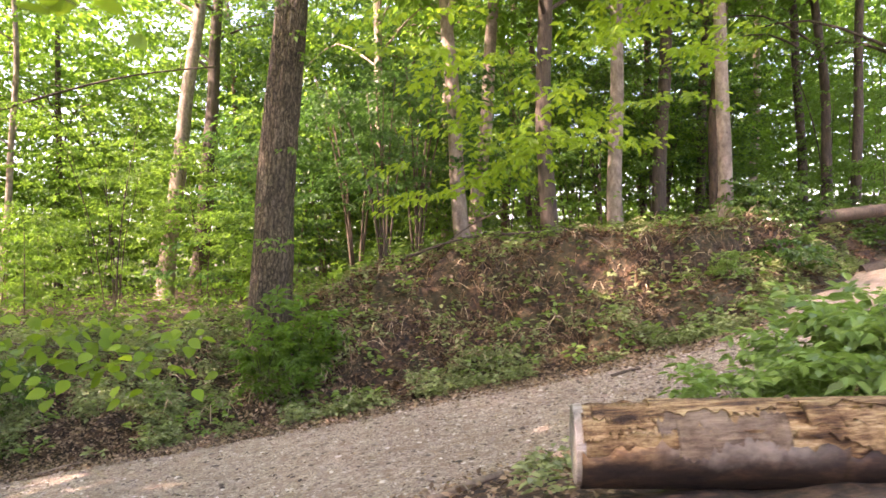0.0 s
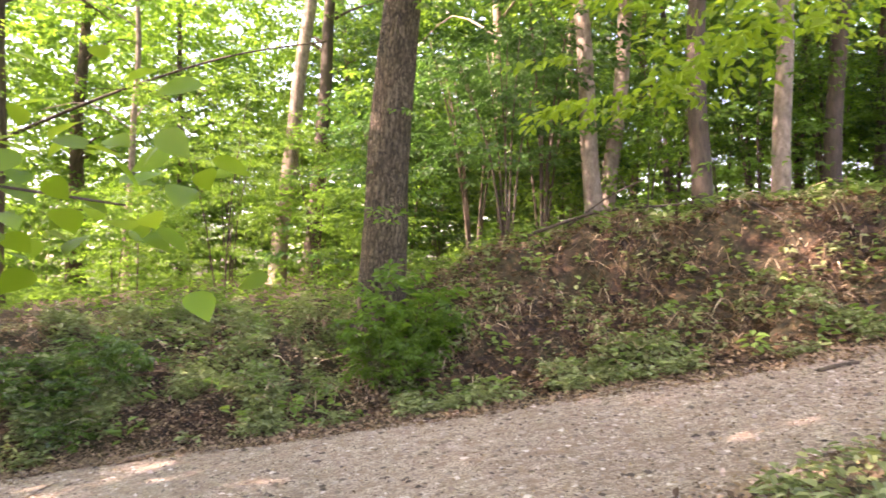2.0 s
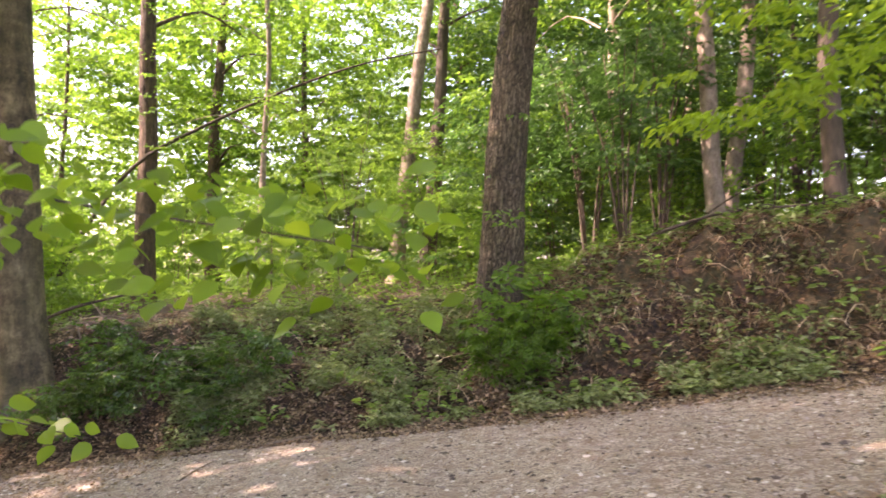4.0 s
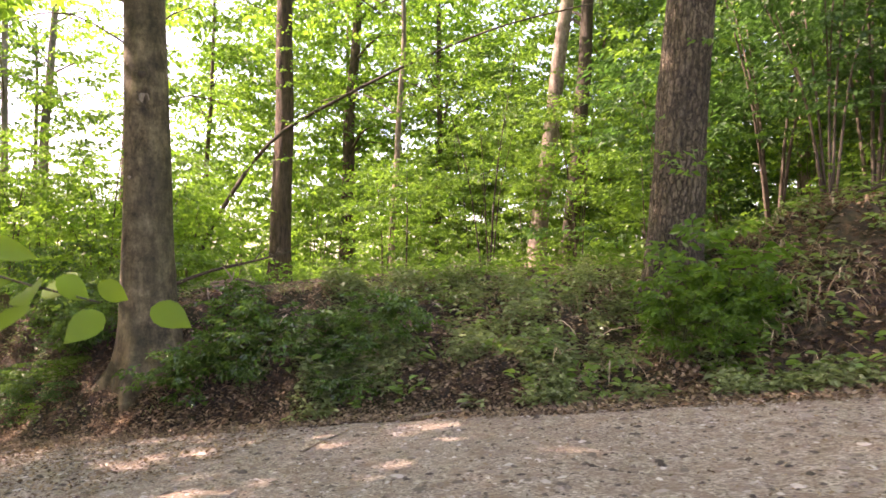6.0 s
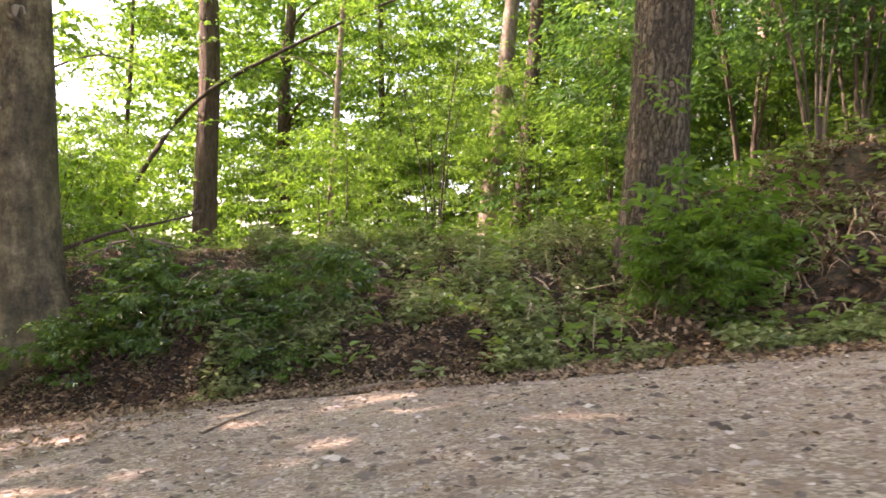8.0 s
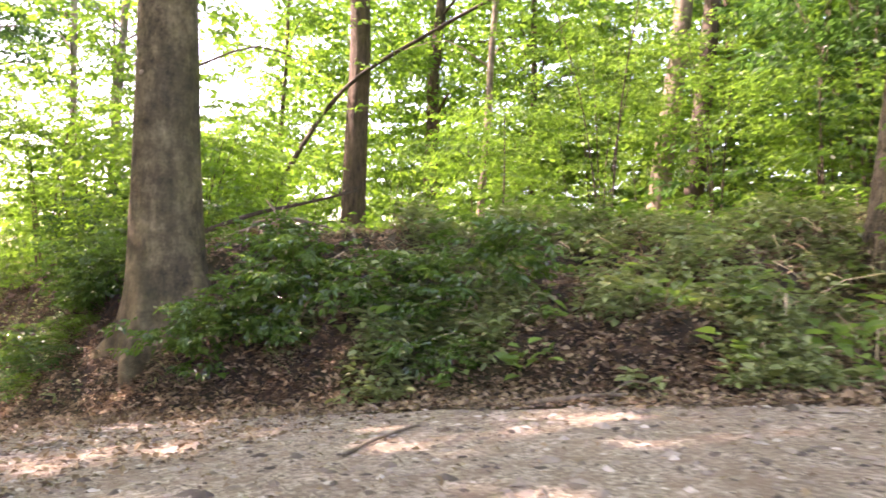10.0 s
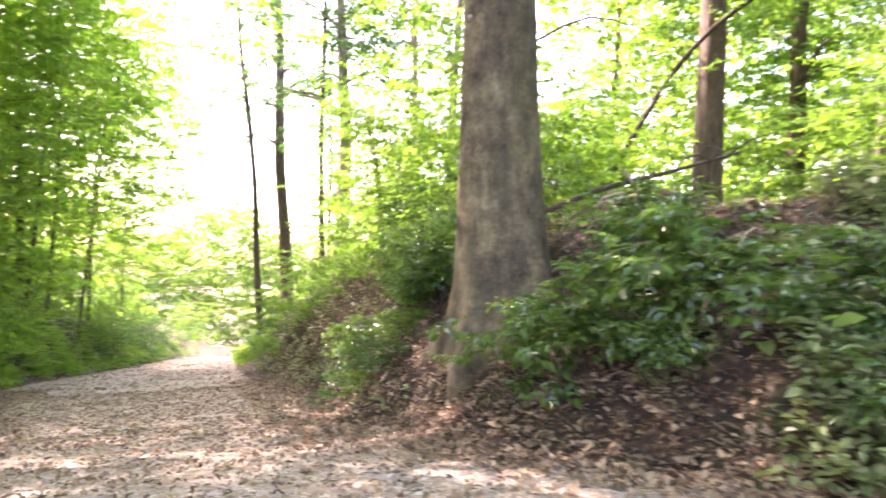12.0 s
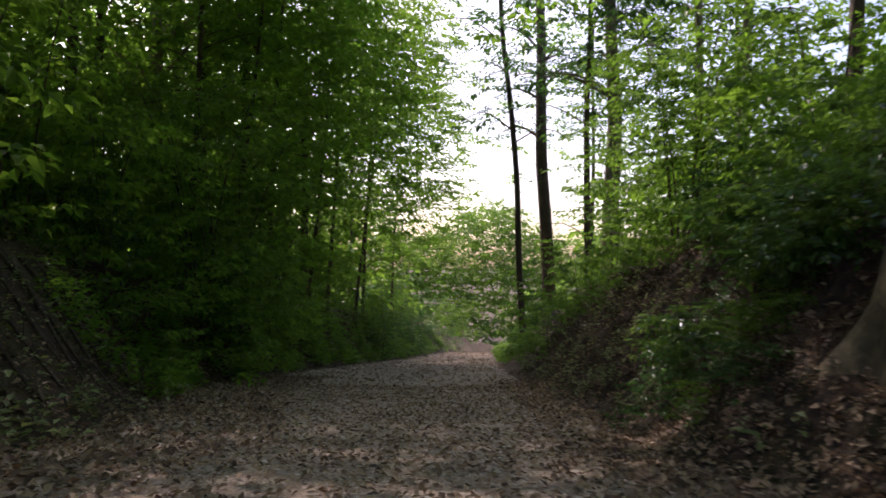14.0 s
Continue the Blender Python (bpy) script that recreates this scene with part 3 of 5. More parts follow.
for k, (label, x, y, z, lx, r, bark) in enumerate([
        ("thin straight trunk with sunlit flecks", 10.67, 18.0, 2.5, 0.03, 0.13, BARK_DARK),
        ("stout dark trunk above the log pile", 10.4, 16.0, 2.6, 0.03, 0.17, BARK_DARK),
        ("slender grey trunk deep in the wood", 2.2, 26.0, 2.4, 0.05, 0.14, BARK_OAK),
        ("slender trunk deep in the wood", -1.55, 30.0, 2.6, 0.02, 0.16, BARK_OAK),
        ("brown trunk deep in the wood", -19.8, 27.0, 1.9, 0.064, 0.32, BARK_OAK),
        ("thin pale young tree", -14.83, 23.0, 0.5, 0.035, 0.125, BARK_PALE),
        ("tall pale trunk against the sky", -31.3, 20.4, 3.0, 0.08, 0.27, BARK_PALE),
        ("thin trunk against the sky", -35.7, 22.4, 3.0, 0.02, 0.14, BARK_OAK),
        ("thin dark stem behind the crest", 0.0, 24.3, 2.9, 0.05, 0.13, BARK_PALE),
        ("thin stem in bright leaves", -25.0, 24.0, 3.0, 0.01, 0.12, BARK_OAK)]):
    wood_tree("forest_tree", label, x, y, z, (lx, -0.01), r, bark, LEAF_LIME if x < -12 else LEAF, 40 + k, height=15, crown_from=4.2, sprays=70, reach=3.6, limbs=9, high=70 if x < -12 else 150, high_from=7, flare=1.15, seg=12, bend=0.08, low=2)
for k, (label, x, y, z, lx, ly, r, bark) in enumerate([
        ("tall straight trunk beside the sunken track", -44.6, 16.7, -2.2, -0.003, -0.05, 0.40, BARK_OAK),
        ("thin crooked trunk beside the sunken track", -39.8, 14.1, -3.1, 0.0, -0.09, 0.17, BARK_DARK),
        ("pinkish pale trunk above the bank", -34.5, 16.4, 2.0, 0.0, -0.013, 0.38, BARK_PALE),
        ("thin trunk above the bank", -36.5, 16.3, 2.5, 0.0, -0.01, 0.17, BARK_DARK),
        ("dark trunk above the south bank", -34.2, 0.5, 4.0, 0.0, 0.0, 0.23, BARK_DARK),
        ("dark trunk wrapped in leaves", -36.1, 1.8, 2.9, 0.0, -0.02, 0.2, BARK_DARK),
        ("thin trunk among dense leaves", -37.9, 4.0, 3.4, 0.0, 0.0, 0.17, BARK_DARK),
        ("dark trunk in deep shade", -30.5, -2.0, 3.5, 0.0, 0.0, 0.17, BARK_DARK)]):
    # first four crowns coloured darker as if shaded, the rest lighter as if sunlit
    wood_tree("forest_tree", label, x, y, z, (lx, ly), r, bark, LEAF_SHADED if k < 4 else LEAF_LIME, 60 + k, height=25 if k < 2 else 17, crown_from=9 if k < 2 else 7 if k < 4 else 4, sprays=60 if k < 2 else 150, high=40 if k < 2 else 170, reach=4, limbs=10, flare=1.15, seg=12, bend=0.1, low=4)
# added trees, many out of view, that shade the track and close the wood behind
for k in range(33):
    x, y, sx, sy, big = [(4, -3, -1, 3, 1), (-4.5, -3.5, 0, 4, 1), (9, -1, 0, 0, 0), (-9, -4, 0, 4.5, 1), (0, -9, 0, 0, 0), (-15, -1.5, -1, 6, 1), (-20, -4, 0, 7, 1), (-13.5, -6, 0, 3, 1),
                         (9.5, 4, -3, 1.5, 1), (14, 8, 0, 0, 0), (-26, -1, 1, 6.5, 1), (-29, 17.5, 0, 2, 0), (-23, -9, 0, 3, 0), (-33, -5, 0, 3, 0), (-2, 22, 0, 0, 0), (-10, 34, 0, 0, 0),
                         (4, 30, 0, 0, 0), (12, 27, 0, 0, 0), (15, 19, -2, -3, 1), (-50, 21, 0, 0, 0), (-48, 4, 0, 0, 0), (-24, 33, 0, 0, 0), (-7.5, -9, 0, 2, 0), (-40, -2, 0, 2, 0),
                         (-20, 16, 1.5, -3, 1), (-17, 30, 0, 0, 0), (6.3, 15.6, -2, -3, 1), (-13, 0.5, 1, 3, 1), (-17, 0.3, -1.5, 4.4, 1), (-9.5, 1.0, -1, 2, 1), (-62, 5.5, 0, 2.5, 1), (-44, 2.5, -4, 4, 1), (-33, -1, 0, 3, 1)][k]
    tree("forest_tree", "tall woodland tree added for shade and backdrop, with a spreading leafy crown", "tree", x, y, (float(rng.normal(0, 0.03)), float(rng.normal(0, 0.03))), 0.16 + 0.2 * ((k * 7) % 5) / 5 if y < 12 else 0.16,
         (BARK_OAK, BARK_DARK, BARK_PALE)[k % 3], LEAF if k % 2 and x > -12 else LEAF_LIME, 80 + k, height=16 + k % 4, crown_from=5 if y > 12 else 6.5, sprays=70 if y > 12 or x < -24 else 36,
         high=220 if k == 26 else 80 if k == 24 else 60 if x > 2 and y < 17 else (300 if k == 28 else 165 if x > -12 else 150 if k == 5 else 210 if k == 6 else 300) if big else 90, high_leaf=(1.6 if x > -12 else 1.75) if big and x > -24 else 1.4, high_from=4.5 if y < 2 and x < -12 else 8.0,
         shift=(sx, sy), reach=5.4 if big else 4.8, flare=1.3, limbs=9)

# lime leaf colour here and on the arching trees imitates sunlit foliage
for k, (x, y) in enumerate([(-33, 3.2), (-39, 5.0), (-45, 6.6), (-37, 0.5), (-28, 1.6), (-52, 8.4)]):
    tree("forest_tree", "dense leafy tree leaning over the sunken track", "tree", x, y, (0.0, 0.03), 0.09, BARK_DARK, LEAF if k % 2 else LEAF_LIME, 120 + k, height=13 + k % 3, crown_from=3,
         sprays=80, reach=2.8, flare=1.2, limbs=9, high=210, high_from=3.5, high_leaf=1.1, shift=(0.0, 0.9))

for k, (x, y, over) in enumerate([(-29, 2.6, 3.2), (-35, 4.4, 3.2), (-41, 6.2, 3.0)]):
    tree("forest_tree", "leafy young tree arching over the sunken track", "tree", x, y, (0.0, 0.08), 0.08, BARK_DARK, LEAF_LIME, 140 + k, height=11 + k, crown_from=2.5,
         sprays=110, reach=2.4, flare=1.2, limbs=9, high=220, high_from=2.5, high_leaf=0.95, shift=(0.0, over - 2.2))

# ---------------------------------------------------------------- understorey
NEAR_SPRAYS = spray_set(22, leaf=0.105, pairs=7, side=3, tilt=0.6)
NEAR_KINDS = [sapling("beech_sapling", "young beech with layered bright green leaves", "sapling", 200 + k, 3.2 + 0.7 * k, LEAF_LIME if k == 1 else LEAF, 1 + k % 3, 88, 1.2 + 0.12 * k, NEAR_SPRAYS, low=0.2, shape="diamond") for k in range(5)]
FAR_SPRAYS = spray_set(21, leaf=0.175, pairs=5, side=2, size=1.1, tilt=0.85)
FAR_KINDS = [sapling("hazel_sapling", "leafy young tree in the woodland understorey", "sapling", 220 + k, 4.5 + 0.8 * k, (LEAF, LEAF_LIME, LEAF)[k % 3], 2 + k % 2, 70, 1.7, FAR_SPRAYS, 0.02, 0.12, shape="diamond") for k in range(5)]
# two of these three carry the shade in their leaf colour
SHADED_KINDS = [sapling("hazel_sapling", "leafy young tree in the shaded wood", "sapling", 230 + k, 4.7 + 0.9 * k, (LEAF_SHADED, LEAF, LEAF_SHADED)[k], 2 + k % 2, 76, 1.7, FAR_SPRAYS, 0.02, 0.12, shape="diamond") for k in range(3)]
# first two bushes get the lighter leaf in place of sunlight
DARK_KINDS = [sapling("hornbeam_bush", "dense green bush hanging over the track bank", "bush", 240 + k, 3.0 + 0.9 * k, (LEAF_LIME, LEAF_LIME, LEAF, LEAF)[k], 3, 82, 1.5, SPRAYS_BIG, 0.022, 0.03, shape="diamond") for k in range(4)]
SEEN = [(-3.7, 14.4), (-9.6, 23.4), (-15.9, 18.4), (-10.9, 10.0), (0.43, 17), (0.73, 18.5), (2.3, 15.2), (4.0, 16.2), (-19.8, 27), (5.5, 18), (7.3, 18.5), (10.6, 18.5)]


def hides(x, y):
    """Whether a sapling here would stand before one of the trunks that the track looks at."""
    for ex, ey in ((0.0, 0.0), (-0.4, 1.5), (-1.7, 3.2), (-3.0, 5.0)):
        for tx, ty in SEEN:
            d, e = math.hypot(tx - ex, ty - ey), math.hypot(x - ex, y - ey)
            if e < d + 0.3 and abs((tx - ex) * (y - ey) - (ty - ey) * (x - ex)) / (d * e) < 0.85 / e:
                return True
    return False


used = set()


def plant_out(kinds, count, x0, x1, ylow, yhigh, small=0.75, big=1.15, gap=1.1, check=True, rnd=np.random.default_rng(31)):
    taken, tries = [], 0
    while len(taken) < count and tries < count * 30:
        tries += 1
        x = rnd.uniform(x0, x1)
        y = rnd.uniform(ylow(x), yhigh(x))
        if any(math.hypot(x - a, y - b) < gap for a, b in taken) or (check and hides(x, y)):
            continue
        taken.append((x, y))
        ob = kinds[(len(taken) - 1) % len(kinds)]
        if ob.name in used:
            ob = copy_thing(ob, Matrix())
        used.add(ob.name)
        open_side = 0.55 if x < -20 and (y > 22 or x < -30) and math.atan2(-3 - x, y - 5) > 0.93 else 1.0
        stand(ob, x, y, rnd.uniform(0, 360), rnd.uniform(small, big) * open_side)


flat = lambda v: (lambda x: v)  # noqa: E731
plant_out(NEAR_KINDS, 10, 1, 12, flat(16.8), flat(22))
plant_out(NEAR_KINDS, 3, -4, 1, flat(16.8), flat(22))
plant_out(SHADED_KINDS, 4, -4, 1, flat(17.5), flat(22), 0.6, 0.8)
plant_out(NEAR_KINDS, 8, -14, -4.5, flat(15.5), flat(23))
plant_out(NEAR_KINDS, 10, -24, -12.5, lambda x: north_edge(x) + 2.4, flat(19))
plant_out(SHADED_KINDS, 14, -6, 2.5, flat(20), flat(38), 0.9, 1.4)
plant_out(FAR_KINDS, 20, 2.5, 20, flat(21), flat(40), 0.9, 1.4)
plant_out(FAR_KINDS, 24, -20, -5, flat(23), flat(42), 0.85, 1.35)
plant_out(FAR_KINDS, 23, -48, -18, flat(19), flat(42), 0.85, 1.35)
plant_out(DARK_KINDS, 20, -42, -14, lambda x: north_edge(x) + 3.0, lambda x: north_edge(x) + 6, 0.7, 1.1, check=False)
plant_out(FAR_KINDS, 12, -30, -14, lambda x: north_edge(x) + 3, lambda x: north_edge(x) + 9, 0.7, 1.05, 1.4)
plant_out(DARK_KINDS, 50, -48, -11, lambda x: south_edge(x) - 6, lambda x: south_edge(x) - (2.4 if x > -19 else 1.4), 0.85, 1.5, 1.0, check=False)
BIG_BUSHES = [sapling("roadside_bush", "broad dense bush where the track bends out of sight", "bush", 245 + k, 5.5 + k, (LEAF_SHADED, LEAF, LEAF_SHADED)[k], 4, 84, 2.6, SPRAYS_FAR, 0.04, 0.02, 0.4, 0.3, "diamond") for k in range(3)]
plant_out(BIG_BUSHES, 16, -86, -62, lambda x: south_edge(x) - 16, lambda x: south_edge(x) - 2.5, 0.9, 1.3, 2.2, check=False)
plant_out(BIG_BUSHES, 6, -60, -50, lambda x: south_edge(x) - 5, lambda x: south_edge(x) - 1.8, 0.5, 0.75, 1.8, check=False)
plant_out(BIG_BUSHES, 16, -68, -38, lambda x: south_edge(x) - 2.6, lambda x: south_edge(x) - 0.6, 0.28, 0.5, 1.2, check=False)
plant_out(DARK_KINDS, 8, -34, -21, lambda x: south_edge(x) - 1.2, lambda x: south_edge(x) - 0.5, 1.0, 1.4, 1.2, check=False)
plant_out(BIG_BUSHES, 5, -50, -40, lambda x: south_edge(x) - 0.6, lambda x: south_edge(x) + 0.1, 0.65, 0.85, 1.5, check=False)
plant_out(BIG_BUSHES, 6, -66, -46, lambda x: north_edge(x) + 0.8, lambda x: north_edge(x) + 2.5, 0.28, 0.45, 1.4, check=False)
# leaf colour darkened so the clumps look shaded
SHADED_HAZELS = [sapling("hazel_clump", "many-stemmed hazel clump, leaves coloured dark for shade, on the crest of the bank", "shrub", 247 + k, 5.2 + 0.6 * k, LEAF_SHADED, 7, 100, 1.3, FAR_SPRAYS, 0.04, 0.36, 0.24, shape="diamond") for k in range(2)]
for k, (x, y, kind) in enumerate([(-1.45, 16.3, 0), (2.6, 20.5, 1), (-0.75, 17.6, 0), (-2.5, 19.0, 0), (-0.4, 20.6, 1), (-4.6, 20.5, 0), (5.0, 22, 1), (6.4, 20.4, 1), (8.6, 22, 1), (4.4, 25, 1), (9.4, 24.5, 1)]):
    stand(SHADED_HAZELS[k] if k < 2 else copy_thing(SHADED_HAZELS[kind], Matrix()), x, y, 70 * k, 0.85 + 0.07 * (k % 4))

SMALL_KINDS = [sapling("bank_bush", "small leafy bush rooted in the track bank", "bush", 250 + k, 1.2 + 0.3 * k, LEAF_SHADED if k % 2 else LEAF, 3, 44, 0.8, SPRAYS_BIG, 0.014, 0.05, 0.4, shape="diamond") for k in range(4)]
plant_out(SMALL_KINDS, 26, -60, -18, lambda x: south_edge(x) - 2.2, lambda x: south_edge(x) - 0.4, 0.7, 1.25, 0.7, check=False)
plant_out(SMALL_KINDS, 18, -60, -20, lambda x: north_edge(x) + 0.5, lambda x: north_edge(x) + 2.2, 0.7, 1.2, 0.8, check=False)
BRAMBLE_SPRAYS = spray_set(23, leaf=0.115, pairs=4, side=3, size=0.6, tilt=0.6)
BRAMBLES = [sapling("bramble_bush", "low dark green bramble bush on the bank", "bush", 260 + k, 0.55 + 0.25 * k, LEAF_GLOSS, 4, 54, 0.85, BRAMBLE_SPRAYS, 0.012, 0.1, 0.8, 0.4) for k in range(3)]
plant_out(BRAMBLES, 13, -9.9, -6.7, lambda x: north_edge(x) + 0.55, lambda x: north_edge(x) + 1.9, 0.42, 0.75, 0.42, check=False)
plant_out(BRAMBLES, 9, -15.5, -11.6, lambda x: north_edge(x) + 0.6, lambda x: north_edge(x) + 2.6, 0.4, 0.7, 0.6, check=False)
for k, (x, y, size) in enumerate([(-12.7, 10.4, 0.8), (-13.3, 10.9, 0.9), (-12.6, 11.3, 0.8), (-14.0, 11.2, 0.9), (-12.3, 10.2, 0.5), (-9.35, 9.95, 0.55), (-9.95, 9.75, 0.2)]):
    stand(copy_thing(BRAMBLES[k % 3], Matrix()), x, y, 80 * k, size)
plant_out(SMALL_KINDS, 14, -15.5, -11.5, lambda x: north_edge(x) + 0.15, lambda x: north_edge(x) + 1.7, 0.2, 0.42, 0.35, check=False, rnd=np.random.default_rng(77))
plant_out(SMALL_KINDS, 7, -19, -12.5, lambda x: north_edge(x) + 2.0, lambda x: north_edge(x) + 3.8, 0.6, 1.0, 0.7, check=False)
BROAD_SPRAYS = spray_set(24, leaf=0.17, pairs=4, side=2, size=0.7)
ELDERS = [sapling("elder_bush", "leafy elder bush with large pale leaves", "bush", 270 + k, 1.2 + 0.3 * k, LEAF_ELDER, 4, 46, 0.55, BROAD_SPRAYS, 0.014, 0.1, 0.35, 0.35) for k in range(3)]
FOOT_BUSHES = [sapling("elder_bush", "green elder bush at the foot of a trunk", "bush", 280 + k, 1.5 + 0.3 * k, LEAF, 6, 44, 0.5, BROAD_SPRAYS, 0.014, 0.1, 0.35, 0.5) for k in range(2)]
for k, (x, y, size) in enumerate([(-2.7, 12.5, 1.0), (-3.1, 11.75, 0.6), (-2.35, 12.2, 0.55), (-2.6, 11.5, 0.45), (-3.4, 12.6, 0.5)]):
    stand(FOOT_BUSHES[k] if k < 2 else copy_thing(FOOT_BUSHES[k % 2], Matrix()), x, y, 63 * k, size)
plant_out(BRAMBLES, 5, 6.0, 10.5, lambda x: north_edge(x) + 0.5, lambda x: north_edge(x) + 2.5, 0.6, 1.0, 0.6, check=False)
plant_out(ELDERS, 3, 4.5, 9.0, lambda x: north_edge(x) + 0.9, lambda x: north_edge(x) + 1.8, 0.35, 0.5, 0.6, check=False)
for k in range(13):
    # leafy elders behind the felled log, higher away from its sawn end
    x, y = 1.75 + 0.17 * k, 3.85 + 0.55 * ((k * 5) % 7) / 7 + 0.10 * k
    top = 0.38 + 0.6 * min(1, max(0, (x / y - 0.40) / 0.24)) - 0.10 * ((k * 3) % 4) / 4
    stand(copy_thing(ELDERS[k % 3], Matrix()), x, y, 47 * k, max(0.22, (top - float(land(x, y)) - 0.05) / (1.45 + 0.3 * (k % 3))))


# ---------------------------------------------------------------- ground cover
def scatter(count, x0, x1, ylow, yhigh, rnd):
    x = rnd.uniform(x0, x1, count)
    y = ylow(x) + (yhigh(x) - ylow(x)) * rnd.random(count)
    return x, y


def patches(x, y, share):
    """Keeps the places inside uneven patches."""
    v = np.sin(2.3 * x + 1.3 * np.sin(1.7 * y)) + np.sin(2.9 * y - 1.1 * x + 0.5) + 0.8 * np.sin(5.7 * x + 3.1 * y)
    keep = v > np.quantile(v, 1 - share)
    return x[keep], y[keep]


def herbs(rnd, x, y, leaves, height, size, shape="ovate"):
    """Low plants at places: leaves round short stems."""
    n = len(x)
    tall = height * rnd.uniform(0.5, 1.3, n)
    az = rnd.uniform(0, 2 * np.pi, (n, leaves))
    up = rnd.uniform(0.15, 1.0, (n, leaves)) * tall[:, None]
    out = rnd.uniform(0.01, 0.09, (n, leaves))
    P = np.stack([x[:, None] + np.cos(az) * out, y[:, None] + np.sin(az) * out, land(x, y)[:, None] + up], -1).reshape(-1, 3)
    A = np.stack([np.cos(az), np.sin(az), rnd.normal(0.05, 0.3, az.shape)], -1).reshape(-1, 3)
    N = np.concatenate([rnd.normal(0, 0.3, (len(A), 2)), np.ones((len(A), 1))], 1)
    L = size * rnd.uniform(0.5, 1.3, len(A))
    return leaf_arrays(P, A, N, L, L * 0.62, shape=shape)


rnd = np.random.default_rng(41)
pieces = []
for count, x0, x1, lo, hi, leaves, height, size in [
        (4600, -7.5, 12, lambda x: north_edge(x) + 0.05, lambda x: north_edge(x) + 1.1, 7, 0.17, 0.085),
        (1900, -9, 12, lambda x: north_edge(x) + 0.6, lambda x: north_edge(x) + 5.2, 8, 0.26, 0.12),
        (3000, -9.0, -3.0, lambda x: north_edge(x) + 0.4, lambda x: north_edge(x) + 5.5, 9, 0.3, 0.085),
        (1500, -30, -11, lambda x: north_edge(x) + 0.2, lambda x: north_edge(x) + 3, 7, 0.3, 0.09),
        (1500, -40, -11, lambda x: south_edge(x) - 2.8, lambda x: south_edge(x) + 0.1, 7, 0.3, 0.10),
        (1300, -66, -38, lambda x: south_edge(x) - 3.0, lambda x: south_edge(x) + 0.1, 7, 0.5, 0.17),
        (420, 0.5, 5, lambda x: 3.7 + 0 * x, lambda x: south_edge(x) + 0.1, 8, 0.14, 0.075)]:
    x, y = patches(*scatter(count, x0, x1, lo, hi, rnd), 0.5)
    pieces.append(herbs(rnd, x, y, leaves, height, size, "diamond" if x0 < -25 else "ovate"))
hv, hf = joined(*pieces)
x, y = patches(*scatter(4200, -62, -17, lambda x: south_edge(x) - 1.5, lambda x: south_edge(x) + 0.05, rnd), 0.45)
x2, y2 = patches(*scatter(1500, -62, -36, lambda x: north_edge(x) - 0.1, lambda x: north_edge(x) + 1.6, rnd), 0.6)
x, y = np.r_[x, x2], np.r_[y, y2]
bv, bf = herbs(rnd, x, y, 11, 0.55, 0.12, "diamond")
tagged(new("bank_ferns", mesh_of("bank_ferns", bv, bf, LEAF_LIME, False)), "bright green ferns and herbs along the foot of the bank", "plants", kind="stuff")
x, y = scatter(420, -8, 9, lambda x: north_edge(x) + 0.2, lambda x: north_edge(x) + 5.0, rnd)
bv, bf = herbs(rnd, x, y, 9, 0.3, 0.135)
tagged(new("ground_plants", mesh_of("ground_plants", bv, bf, LEAF_ELDER, False)), "scattered broad-leaved green herbs on the bank", "plants", kind="stuff")
tagged(new("ground_plants", mesh_of("ground_plants", hv, hf, LEAF_HERB, False)), "low leafy herbs and ivy along the track banks", "plants", kind="stuff")
x, y = scatter(5200, -45, 16, lambda x: north_edge(x) + 4, lambda x: north_edge(x) + 22, rnd)
wv, wf = herbs(rnd, x, y, 7, 0.5, 0.14, "diamond")
tagged(new("woodland_undergrowth", mesh_of("woodland_undergrowth", wv, wf, LEAF, False)), "knee-high green undergrowth on the woodland floor", "plants", kind="stuff")


def litter(rnd, x, y, size, lift=0.012):
    steep = np.hypot(land(x + 0.12, y) - land(x - 0.12, y), land(x, y + 0.12) - land(x, y - 0.12)) / 0.24
    keep = rnd.random(len(x)) > 0.5 * (steep - 1.3)
    x, y = x[keep], y[keep]
    n = len(x)
    az = rnd.uniform(0, 2 * np.pi, n)
    P = np.stack([x, y, land(x, y) + lift + rnd.uniform(0, 0.03, n)], -1)
    A = np.stack([np.cos(az), np.sin(az), rnd.normal(0, 0.35, n)], -1)
    N = np.concatenate([rnd.normal(0, 0.45, (n, 2)), np.ones((n, 1))], 1)
    L = size * rnd.uniform(0.5, 1.25, n)
    return leaf_arrays(P, A, N, L, L * 0.6, fold=0.28, droop=-0.08, shape="diamond" if size < 0.09 else "ovate")


